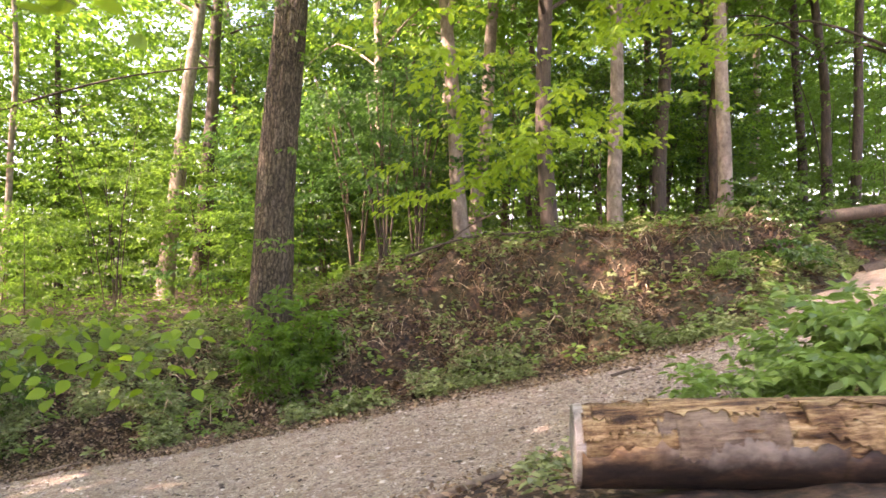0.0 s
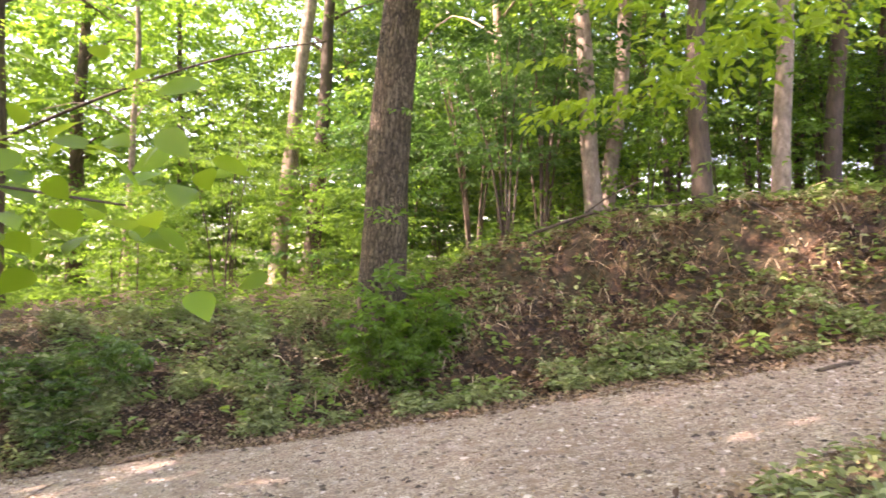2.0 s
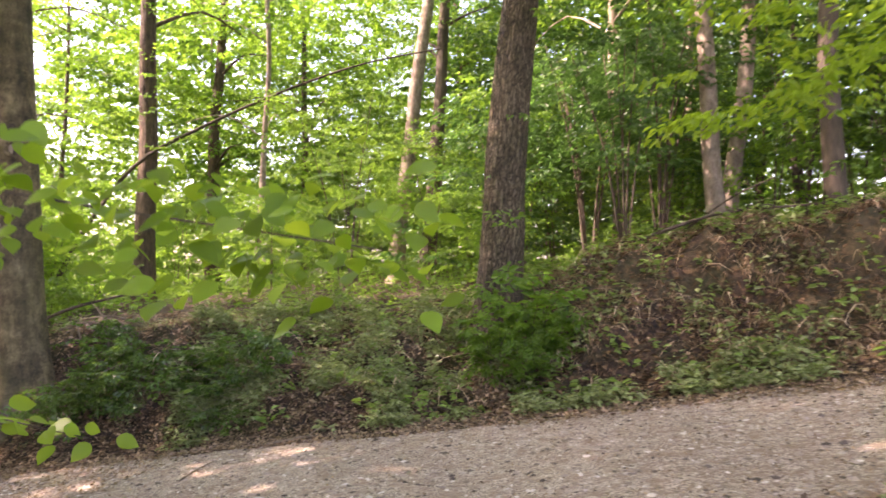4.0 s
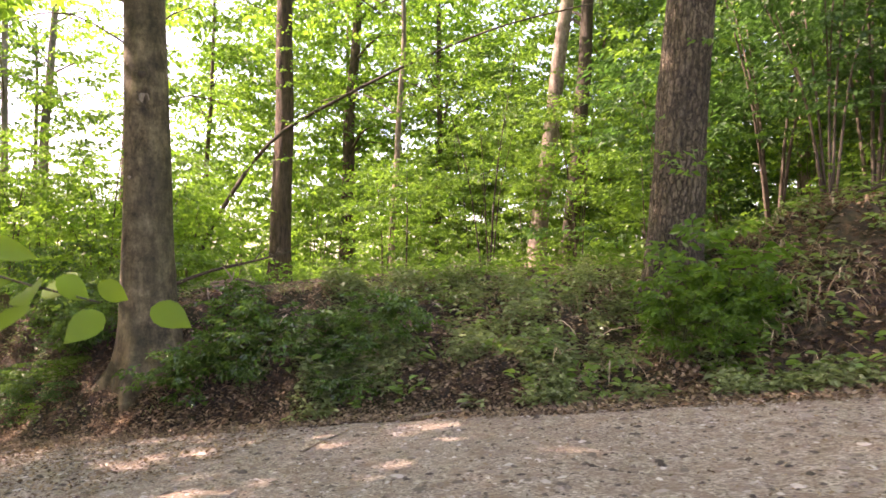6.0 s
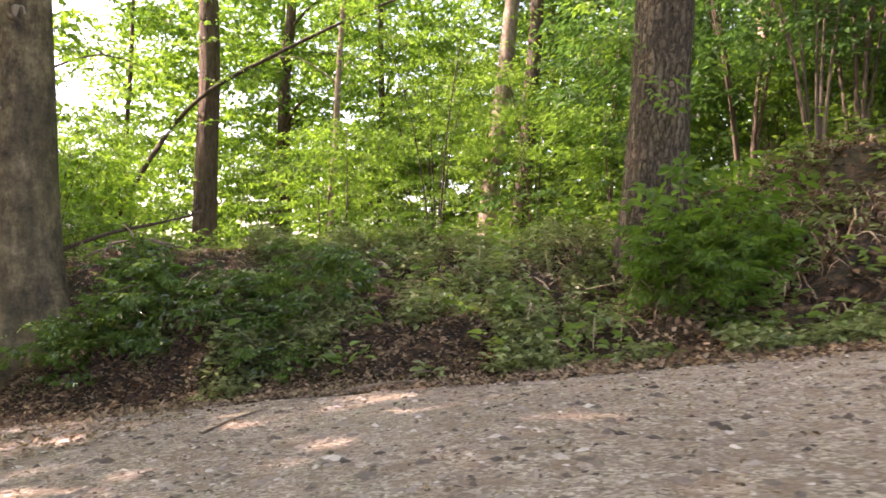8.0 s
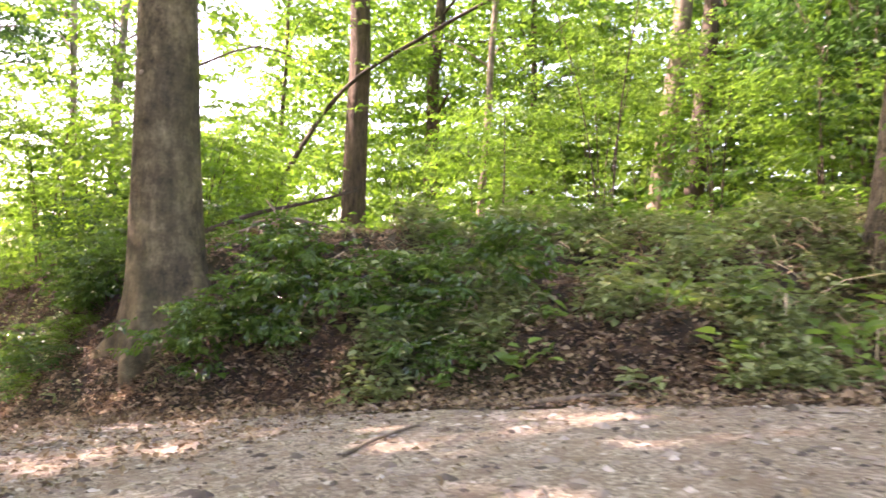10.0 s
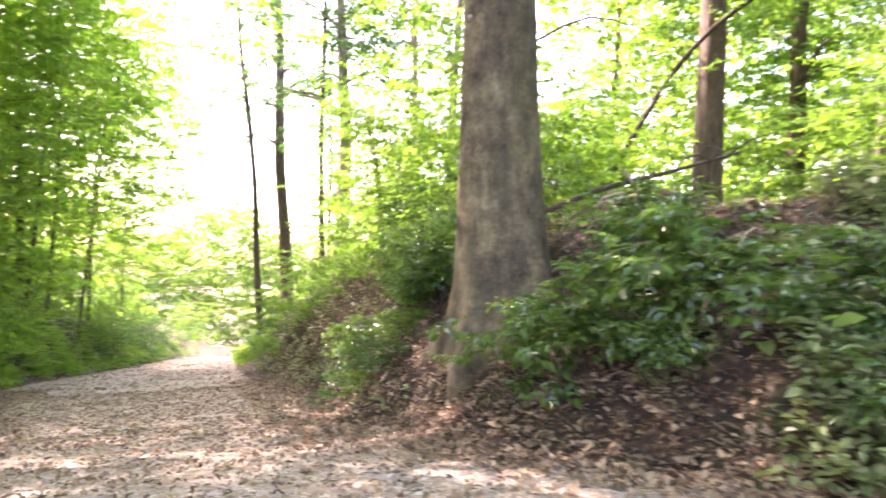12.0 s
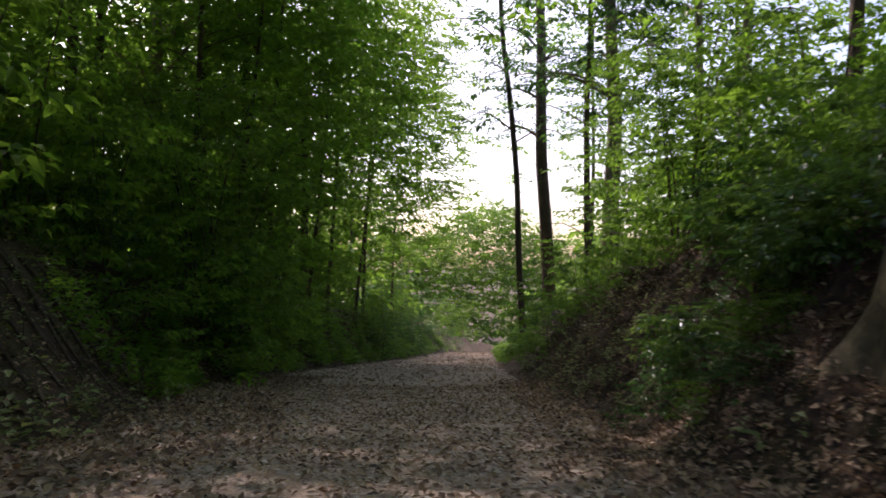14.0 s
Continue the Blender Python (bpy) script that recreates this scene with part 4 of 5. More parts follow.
pieces = []
for count, x0, x1, lo, hi, size in [
        (15000, -11, -2.5, lambda x: north_edge(x) + 0.1, lambda x: north_edge(x) + 5.2, 0.08),
        (4500, -2.5, 12, lambda x: north_edge(x) + 0.2, lambda x: north_edge(x) + 5.2, 0.09),
        (6500, -4, 5, lambda x: north_edge(x) - 0.6, lambda x: north_edge(x) + 0.7, 0.07),
        (11000, -14, -4, lambda x: north_edge(x) - 0.5, lambda x: north_edge(x) + 1.0, 0.06),
        (8000, -24, -9, lambda x: north_edge(x) - 0.9, lambda x: north_edge(x) + 3.0, 0.085),
        (9500, -26, -8.3, lambda x: south_edge(x) - 1.4, lambda x: south_edge(x) + 1.8, 0.085),
        (12000, -60, -20, lambda x: south_edge(x) - 0.5, lambda x: north_edge(x) + 0.5, 0.085),
        (21000, -22, -6.5, lambda x: south_edge(x), lambda x: north_edge(x), 0.055),
        (5200, -7.5, 4, lambda x: south_edge(x), lambda x: north_edge(x), 0.036),
        (4200, -1.5, 6, lambda x: 3.6 + 0 * x, lambda x: south_edge(x) + 0.3, 0.07)]:
    x, y = scatter(count, x0, x1, lo, hi, rnd)
    pieces.append(litter(rnd, x, y, size))
lv, lf = joined(*pieces)
tagged(new("leaf_litter", mesh_of("leaf_litter", lv, lf, LITTER, False)), "dry brown fallen leaves on bank and track", "leaves", kind="stuff")
x, y = scatter(17000, -3.5, 12, lambda x: north_edge(x) + 0.2, lambda x: north_edge(x) + 5.2, rnd)
lv, lf = litter(rnd, x, y, 0.095)
tagged(new("leaf_litter", mesh_of("leaf_litter", lv, lf, LITTER_OLD, False)), "damp dark rotting leaves on the eroded bank", "leaves", kind="stuff")


def straw_material():
    m, nt, bsdf, out = material("dry_stalk")
    geo = nt.nodes.new("ShaderNodeNewGeometry")
    nt.links.new(ramp(nt, geo.outputs["Random Per Island"], (0, (0.09, 0.045, 0.025)), (0.6, (0.34, 0.225, 0.13)), (1, (0.58, 0.45, 0.29))), bsdf.inputs["Base Color"])
    bsdf.inputs["Roughness"].default_value = 0.8
    return m


STRAW = straw_material()
CANES = bark_material("dead_bramble", (0.02, 0.011, 0.007), (0.11, 0.065, 0.04), 9, (1, 1, 1), 0.002)


def blades(rnd, x, y, length, width, fall):
    """Arching dead stalks that bow down the slope."""
    n = len(x)
    way = np.stack([rnd.normal(0, 0.5, n), rnd.normal(-0.35, 0.45, n), np.zeros(n)], -1)
    L = (length * rnd.uniform(0.35, 1.0, n) ** 1.5)[:, None]
    side = unit(np.cross(way, [0, 0, 1.0]) + rnd.normal(0, 0.3, (n, 3))) * (width * rnd.uniform(0.6, 1.3, n))[:, None]
    foot = np.stack([x, y, land(x, y) - 0.02], -1)
    rows = []
    for f in (0, 0.3, 0.6, 0.85, 1.0):
        c = foot + way * L * (f * 0.9) + np.array([0, 0, 1.0]) * L * (f * 1.0 - fall * f * f)
        rows += [c + side * (1 - 0.8 * f), c - side * (1 - 0.8 * f)]
    k = np.arange(n)[:, None] * 10
    return np.stack(rows, 1).reshape(-1, 3), [np.concatenate([k + [2 * i, 2 * i + 2, 2 * i + 3, 2 * i + 1] for i in range(4)])]


x, y = patches(*scatter(7500, -9, 7, lambda x: north_edge(x) + 0.5, lambda x: north_edge(x) + 4.8, rnd), 0.6)
x2, y2 = patches(*scatter(9000, -30, -11.6, lambda x: north_edge(x) + 0.3, lambda x: north_edge(x) + 3.0, rnd), 0.75)
x4, y4 = scatter(900, -26, -11.8, lambda x: north_edge(x) + 0.5, lambda x: north_edge(x) + 3.0, rnd)
x3, y3 = scatter(420, -9, 7, lambda x: north_edge(x) + 0.8, lambda x: north_edge(x) + 4.4, rnd)
x5, y5 = patches(*scatter(3800, -5, 8, lambda x: north_edge(x) + 0.8, lambda x: north_edge(x) + 4.6, rnd), 0.55)
sv, sf = joined(blades(rnd, x, y, 0.6, 0.008, 0.8), blades(rnd, x3, y3, 1.3, 0.011, 0.85), blades(rnd, x5, y5, 0.85, 0.014, 1.05))
tagged(new("dry_stalks", mesh_of("dry_stalks", sv, sf, STRAW, False)), "dead brown stalks and grass on the bank", "grass", kind="stuff")
sv, sf = joined(blades(rnd, x2, y2, 0.6, 0.007, 0.8), blades(rnd, x4, y4, 1.3, 0.009, 0.85))
tagged(new("dead_brambles", mesh_of("dead_brambles", sv, sf, CANES, False)), "tangled dark dead bramble canes on the bank", "brambles", kind="stuff")

x, y = patches(*scatter(9000, -10, -2.5, lambda x: north_edge(x) + 0.4, lambda x: north_edge(x) + 5.5, rnd), 0.6)
x2, y2 = patches(*scatter(2200, -28, -12, lambda x: north_edge(x) + 0.2, lambda x: north_edge(x) + 2.6, rnd), 0.5)
sv, sf = blades(rnd, np.r_[x, x2], np.r_[y, y2], 0.5, 0.005, 0.7)
tagged(new("woodland_grass", mesh_of("woodland_grass", sv, sf, LEAF_HERB, False)), "thin pale green woodland grass on the bank", "grass", kind="stuff")


def pebbles(rnd, x, y, size, lift):
    """Flattened uneven stones."""
    n = len(x)
    oct_v = np.array([[1, 0, 0], [0.3, 0.9, 0.1], [-0.8, 0.6, 0], [-0.9, -0.5, 0.1], [0.2, -1, 0], [0.1, 0.1, 0.75], [0, 0, -0.6]])
    oct_f = np.array([[0, 1, 5], [1, 2, 5], [2, 3, 5], [3, 4, 5], [4, 0, 5], [1, 0, 6], [2, 1, 6], [3, 2, 6], [4, 3, 6], [0, 4, 6]])
    az = rnd.uniform(0, 2 * np.pi, n)
    s = size * np.minimum(rnd.lognormal(0, 0.45, n), 2.0)
    v = oct_v[None] * (1 + rnd.normal(0, 0.16, (n, 7, 1))) * np.stack([s, s * rnd.uniform(0.5, 0.9, n), s * rnd.uniform(0.25, 0.6, n)], -1)[:, None]
    c, k = np.cos(az)[:, None], np.sin(az)[:, None]
    v = np.stack([v[..., 0] * c - v[..., 1] * k + x[:, None], v[..., 0] * k + v[..., 1] * c + y[:, None], v[..., 2] + (land(x, y) + lift)[:, None]], -1)
    return v.reshape(-1, 3), [(oct_f[None] + 7 * np.arange(n)[:, None, None]).reshape(-1, 3)]


pieces = []
for count, x0, x1, size in [(9500, -9, 4.5, 0.017), (4800, -20, -8, 0.02), (3800, -9, 5, 0.028)]:
    x, y = scatter(count, x0, x1, lambda x: np.maximum(south_edge(x), 3.2) + 0.1, lambda x: north_edge(x) - 0.05, rnd)
    pieces.append(pebbles(rnd, x, y, size, 0.016))
pv, pf = joined(*pieces)
tagged(new("gravel_stones", mesh_of("gravel_stones", pv, pf, STONE, False)), "loose grey and brown stones strewn on the track", "gravel", kind="stuff")

# leaves behind the south bank and the woods that close the view
rnd = np.random.default_rng(54)
n = 1900
x = rnd.uniform(-52, -9, n)
y = south_edge(x) - rnd.uniform(5, 14, n)
o = np.stack([x, y, land(x, y) + 11 * rnd.random(n)], -1)
fv, ff = foliage(o, rnd.uniform(0, 6.28, n), rnd.normal(0, 0.3, n), rnd.uniform(1.0, 1.8, n), SPRAYS_FAR, rnd, "diamond", leaf_scale=2.2)
tagged(new("background_leaves", mesh_of("background_leaves", fv, ff, LEAF, False)), "green leaves of the wood above the south bank", "woods", kind="stuff")
rnd = np.random.default_rng(53)
n = 5600
az, far = rnd.uniform(-0.9, 0.75, n), rnd.uniform(27, 44, n)
x, y = -2 + far * np.sin(az), 4 + far * np.cos(az)
o = np.stack([x, y, land(x, y) + 0.5 + 15 * rnd.random(n) ** 0.75], -1)
fv, ff = foliage(o, rnd.uniform(0, 6.28, n), rnd.normal(0, 0.3, n), rnd.uniform(1.0, 1.8, n), SPRAYS_FAR, rnd, "diamond", leaf_scale=1.5)
tagged(new("background_leaves", mesh_of("background_leaves", fv, ff, LEAF, False)), "sunlit green leaves deep in the wood", "woods", kind="stuff")
# extra leaves in the shade-coloured green, to darken the wood here
n = 1100
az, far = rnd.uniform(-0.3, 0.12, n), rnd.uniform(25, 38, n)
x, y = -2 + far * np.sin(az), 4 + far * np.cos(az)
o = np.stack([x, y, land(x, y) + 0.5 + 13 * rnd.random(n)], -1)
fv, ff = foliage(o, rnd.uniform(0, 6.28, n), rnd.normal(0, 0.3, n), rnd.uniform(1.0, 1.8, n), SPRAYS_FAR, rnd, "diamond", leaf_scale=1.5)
tagged(new("background_leaves", mesh_of("background_leaves", fv, ff, LEAF_SHADED, False)), "green leaves deep in the wood, coloured dark for shade", "woods", kind="stuff")
rnd = np.random.default_rng(52)
n = 2000
x, y = rnd.uniform(-104, -88, n), rnd.uniform(-2, 34, n)
g = land(x, y)
o = np.stack([x, y, g + (3.6 + 2.2 * np.sin(0.35 * y) - g) * rnd.random(n) ** 0.7], -1)
fv, ff = foliage(o, rnd.uniform(0, 6.28, n), rnd.normal(0, 0.3, n), rnd.uniform(1.8, 3.2, n), SPRAYS_FAR, rnd, "diamond", leaf_scale=2.4)
tagged(new("distant_woods", mesh_of("distant_woods", fv, ff, LEAF, False)), "hazy bushes where the track drops out of sight", "woods", kind="stuff")
rnd = np.random.default_rng(51)
n = 4300
az = rnd.uniform(-2.6, 1.75, n)
far = rnd.uniform(40, 75, n)
x, y = -4 + far * np.sin(az), 8 + far * np.cos(az)
gap = (np.abs((az + 1.44) * far) < 7) & (x < -30)
h = 19 * rnd.random(n) ** 1.3 * np.where(np.abs(az + 1.25) < 0.38, 0.4, 1.0)
keep = ~gap
o = np.stack([x, y, land(x, y) + h], -1)[keep]
fv, ff = foliage(o, rnd.uniform(0, 6.28, len(o)), rnd.normal(0, 0.3, len(o)), rnd.uniform(1.8, 3.2, len(o)), SPRAYS_FAR, rnd, "diamond", leaf_scale=3.1)
tagged(new("distant_woods", mesh_of("distant_woods", fv, ff, LEAF, False)), "distant sunlit leaves of the wood beyond", "woods", kind="stuff")


# ---------------------------------------------------------------- timber on the ground
def rotten_wood(name, dark, light, scale=5.0):
    m, nt, bsdf, out = material(name)
    a, b = noise_tex(nt, scale, 8, (0.5, 2.2, 2.2), 0.75), noise_tex(nt, 5, 6)
    col = ramp(nt, a, (0.32, dark), (0.6, light))
    col = mixed(nt, ramp(nt, b, (0.52, (0, 0, 0)), (0.64, (0.9, 0.9, 0.9))), col, tuple(c * 0.4 for c in dark))
    nt.links.new(col, bsdf.inputs["Base Color"])
    bsdf.inputs["Roughness"].default_value = 0.85
    bumped(nt, bsdf, a, 1.0, 0.025)
    return m


def flaking_wood(name, *stops):
    """Rotten wood split along the grain, pale between dark cracks."""
    m, nt, bsdf, out = material(name)
    grain, cloud = noise_tex(nt, 7, 8, (0.45, 3.2, 3.2), 0.75), noise_tex(nt, 6, 6, rough=0.7)
    col = ramp(nt, grain, *stops)
    col = mixed(nt, 0.9, col, ramp(nt, cloud, (0.36, (0.35, 0.24, 0.14)), (0.5, (0.95, 0.85, 0.7)), (0.66, (1.15, 1.12, 1.05))), "MULTIPLY")
    nt.links.new(col, bsdf.inputs["Base Color"])
    bsdf.inputs["Roughness"].default_value = 0.85
    bumped(nt, bsdf, mixed(nt, 0.4, grain, cloud), 1.0, 0.03)
    return m


WOOD_FLAKE = flaking_wood("flaking_wood", (0.38, (0.03, 0.015, 0.007)), (0.47, (0.17, 0.10, 0.045)), (0.56, (0.38, 0.28, 0.15)), (0.7, (0.62, 0.52, 0.35)))
WOOD_WORN = flaking_wood("worn_wood", (0.3, (0.06, 0.045, 0.032)), (0.5, (0.17, 0.13, 0.095)), (0.7, (0.33, 0.27, 0.2)))
WOOD_BROWN = rotten_wood("wet_bark", (0.035, 0.02, 0.012), (0.12, 0.068, 0.038))
WOOD_END = rotten_wood("weathered_end_grain", (0.22, 0.19, 0.15), (0.45, 0.41, 0.35), 9.0)


def log_bark():
    """Wet red-brown bark with shade painted in low down, orange with rot near one end, worn grey in a stretch beside
    it.
    """
    m, nt, bsdf, out = material("log_bark")
    tc = nt.nodes.new("ShaderNodeTexCoord")
    sep = nt.nodes.new("ShaderNodeSeparateXYZ")
    nt.links.new(tc.outputs["Object"], sep.inputs["Vector"])
    grain, cloud = noise_tex(nt, 9, 8, (0.6, 1.6, 1.6), 0.72), noise_tex(nt, 4.5, 7, rough=0.7)

    def band(axis, lo, hi, shake):
        add = nt.nodes.new("ShaderNodeMath")
        add.operation = "MULTIPLY_ADD"
        nt.links.new(cloud, add.inputs[0])
        add.inputs[1].default_value = shake
        nt.links.new(sep.outputs[axis], add.inputs[2])
        r = node(nt, "ShaderNodeMapRange", From_Min=lo + shake * 0.5, From_Max=hi + shake * 0.5)
        r.interpolation_type = "SMOOTHSTEP"
        nt.links.new(add.outputs[0], r.inputs["Value"])
        return r.outputs["Result"]

    # wet brown, darkened further to stand for the shade under the log
    col = ramp(nt, grain, (0.34, (0.008, 0.005, 0.003)), (0.52, (0.03, 0.017, 0.009)), (0.66, (0.08, 0.042, 0.021)))
    rot = ramp(nt, grain, (0.34, (0.07, 0.03, 0.012)), (0.52, (0.20, 0.105, 0.04)), (0.68, (0.42, 0.27, 0.125)))
    worn = ramp(nt, cloud, (0.36, (0.06, 0.044, 0.03)), (0.62, (0.24, 0.19, 0.14)))
    # height mask: the shade-darkened brown below, rot and worn grey above
    upper = band("Z", 0.05, 0.17, 0.22)
    low = mixed(nt, band("X", 0.85, 1.2, 0.5), rot, worn)
    near = mixed(nt, band("X", 1.5, 1.85, 0.5), low, col)
    nt.links.new(mixed(nt, upper, col, near), bsdf.inputs["Base Color"])
    bsdf.inputs["Roughness"].default_value = 0.7
    bumped(nt, bsdf, mixed(nt, 0.5, grain, cloud), 0.8, 0.02)
    return m


BARK_LOG = log_bark()


def shell(a, b, r, start, stop, rnd, thick=0.012, ragged=0.25, s0=0.0, s1=1.0, n=40, m=18):
    """A curved plate of bark round the line from a to b, between two angles, with ragged edges."""
    a, b = np.array(a, float), np.array(b, float)
    d = unit(b - a)
    u = unit(np.cross(d, [0, 0, 1.0]))
    w = np.cross(u, d)
    s = np.linspace(s0, s1, n)
    wave = ragged * (np.sin(7 * s * 3 + rnd.uniform(0, 6)) * 0.5 + np.sin(19 * s * 3 + rnd.uniform(0, 6)) * 0.3 + rnd.normal(0, 0.2, n))
    lo, hi = start + wave, stop + np.roll(wave, 7)
    t = np.linspace(0, 1, m)
    ang = lo[:, None] + (hi - lo)[:, None] * t[None]
    rr = r * (1 + 0.015 * np.sin(5 * ang + 9 * s[:, None]) + rnd.normal(0, 0.006, ang.shape))
    outer = a + (b - a) * s[:, None, None] + rr[..., None] * (np.cos(ang)[..., None] * u + np.sin(ang)[..., None] * w)
    inner = a + (b - a) * s[:, None, None] + (rr - thick)[..., None] * (np.cos(ang)[..., None] * u + np.sin(ang)[..., None] * w)
    v = np.concatenate([outer.reshape(-1, 3), inner.reshape(-1, 3)])
    f = grid_faces(n, m)
    k, q = np.arange(n - 1) * m, n * m
    rim = np.concatenate([np.stack([k, k + m, k + m + q, k + q], 1), np.stack([k + m - 1, k + 2 * m - 1, k + 2 * m - 1 + q, k + m - 1 + q], 1)])
    e = np.arange(m - 1)
    ends = np.concatenate([np.stack([e, e + 1, e + 1 + q, e + q], 1), np.stack([e, e + 1, e + 1 + q, e + q], 1) + (n - 1) * m])
    return v, [np.concatenate([f, f[:, ::-1] + q, rim, ends])]


def big_log():
    rnd = np.random.default_rng(61)
    base = tagged(new("felled_log"), "felled rotting log with loose bark and a sawn end", "log")
    a, b = np.array([0.63, 3.34, 0.12]), np.array([3.9, 3.06, 0.14])
    n = 60
    pts = a + (b - a) * np.linspace(0, 1, n)[:, None]
    rad = 0.18 * (1 + 0.03 * np.sin(np.linspace(0, 17, n)) + rnd.normal(0, 0.01, n))
    v, f = tube(pts, rad, 36, 0.02, 2)
    part_of("wood", mesh_of("wood", v, f, WOOD_FLAKE), base, "pale rotten wood laid bare along the top")
    for name, label, r, lo, hi, s0, s1, mat, thick, rag in [
            ("bark", "wet red-brown bark, shade painted on its lower side, orange with rot near the sawn end", 0.197, -3.5, 0.2, 0.003, 0.345, BARK_LOG, 0.01, 0.3),
            ("bark", "wet bark coloured darker for shade, with a ragged upper edge", 0.1965, -3.5, 0.1, 0.34, 1.0, BARK_LOG, 0.02, 0.4),
            ("worn_patch", "smooth grey patch worn free of bark", 0.1975, 0.4, 1.15, 0.105, 0.2, WOOD_WORN, 0.01, 0.35),
            ("worn_patch", "smooth grey patch worn free of bark", 0.1982, 0.1, 0.75, 0.13, 0.275, WOOD_WORN, 0.01, 0.35),
            ("wood_flake", "flaking tan wood along the top", 0.198, 0.3, 0.75, 0.006, 0.10, WOOD_FLAKE, 0.016, 0.35),
            ("wood_flake", "flaking tan wood along the top", 0.203, 0.85, 1.3, 0.02, 0.115, WOOD_FLAKE, 0.016, 0.3),
            ("wood_flake", "flaking tan wood along the top", 0.205, 1.1, 1.9, 0.10, 0.30, WOOD_FLAKE, 0.016, 0.35),
            ("wood_flake", "flaking tan wood along the top", 0.2, 0.25, 0.6, 0.28, 0.52, WOOD_FLAKE, 0.018, 0.3),
            ("wood_flake", "flaking tan wood along the top", 0.205, 0.75, 1.15, 0.3, 0.5, WOOD_FLAKE, 0.018, 0.35),
            ("wood_flake", "flaking tan wood along the top", 0.203, 0.3, 0.9, 0.5, 0.7, WOOD_FLAKE, 0.018, 0.4),
            ("wood_flake", "flaking tan wood along the top", 0.205, 1.2, 2.2, 0.3, 0.9, WOOD_FLAKE, 0.02, 0.5)]:
        v, f = shell(a, b, r, lo, hi, rnd, thick, rag, s0, s1)
        part_of(name, mesh_of(name, v, f, mat), base, label)
    d = unit(b - a)
    v, f = tube([a - d * 0.012, a + d * 0.03], [0.183, 0.186], 40)
    k = len(v)
    v = np.concatenate([v, [a - d * 0.014]])
    f.append(np.stack([np.roll(np.arange(40), -1), np.arange(40), np.full(40, k)], 1))
    part_of("sawn_end", mesh_of("sawn_end", v, f, WOOD_END, False), base, "weathered grey sawn end")
    chips = []
    for _ in range(240):
        t0, ang = rnd.uniform(0.01, 0.95), rnd.uniform(0.4, 2.2)
        p = a + (b - a) * t0 + 0.182 * (math.cos(ang) * unit(np.cross(d, [0, 0, 1.0])) + math.sin(ang) * np.array([0, 0, 1.0]))
        ln = rnd.uniform(0.04, 0.2)
        chips.append(tube([p, p + d * ln * 0.5 + rnd.normal(0, 0.006, 3), p + d * ln], [0.004, rnd.uniform(0.006, 0.014), 0.003], 5, 0.2, rnd.uniform(0, 6)))
    v, f = joined(*chips)
    part_of("splinters", mesh_of("splinters", v, f, WOOD_FLAKE, False), base, "loose splinters of pale wood")
    for s, ang, size in ((0.11, 1.75, 0.024), (0.29, 1.6, 0.02), (0.24, 1.0, 0.010)):
        c = a + (b - a) * s + 0.185 * (math.cos(ang) * unit(np.cross(d, [0, 0, 1.0])) + math.sin(ang) * np.array([0, 0, 1.0]))
        v, f = tube([c - [0, 0, 0.03], c + [0, -0.005, 0.015], c + [0, -0.008, 0.03]], [size * 1.3, size, size * 0.6], 9, 0.12)
        part_of("knot", mesh_of("knot", v, f, WOOD_BROWN), base, "dark broken branch knot")


big_log()


def fallen(name, label, category, keys, r0, r1, mat, twigs=0, seed=0, on=True, lift=0.0, n=14):
    """A branch or stem along keyed places, with side twigs; laid on the land where on is set."""
    rnd = np.random.default_rng(seed)
    base = tagged(new(name), label, category)
    k = np.array(keys, float)
    if on:
        k[:, 2] = land(k[:, 0], k[:, 1]) + k[:, 2] + lift
    pts = curve_points(*k, n=n)
    v, f = tube(pts, np.linspace(r0, r1, n), 9, 0.05, seed)
    part_of("stem", mesh_of("stem", v, f, mat), base)
    for _ in range(twigs):
        i = int(rnd.integers(2, n - 1))
        w = unit(rnd.normal(0, 1, 3) * [1, 1, 0.5] + [0, 0, 0.35])
        ln = rnd.uniform(0.25, 0.9) * (0.4 + 6 * r0)
        v, f = tube(curve_points(pts[i], pts[i] + w * ln * 0.5 + [0, 0, 0.05], pts[i] + w * ln, n=5), np.linspace(max(0.006, r1 * 0.8), 0.004, 5), 5)
        part_of("twig", mesh_of("twig", v, f, mat), base)
    return base


fallen("dead_branch", "long dark dead branch leaning against a trunk", "branch", [(-18.0, 17.2, 0.3), (-17.1, 17.5, 2.0), (-15.72, 18.02, 3.85), (-13.9, 18.9, 5.05), (-11.6, 19.7, 6.1), (-9.4, 20.5, 6.9), (-7.1, 21.4, 7.4)], 0.075, 0.02, BARK_DARK, 9, 1, False, n=26)
fallen("fallen_log", "sawn log lying on top of the eroded bank", "log", [(7.75, 14.5, 1.8), (8.7, 14.6, 1.9), (9.9, 14.8, 2.02)], 0.14, 0.13, BARK_DARK, 0, 2, False)
fallen("fallen_log", "second log half buried beside a sawn one", "log", [(8.3, 13.9, 0.03), (9.2, 13.9, 0.06), (10.4, 14.0, 0.08)], 0.13, 0.11, BARK_DARK, 0, 3)
fallen("fallen_branch", "thin dark fallen branch along the crest of the bank", "branch", [(-1.1, 15.1, 0.12), (0.3, 15.0, 0.22), (1.5, 15.0, 0.3), (2.9, 15.0, 0.25)], 0.035, 0.02, BARK_DARK, 8, 4)
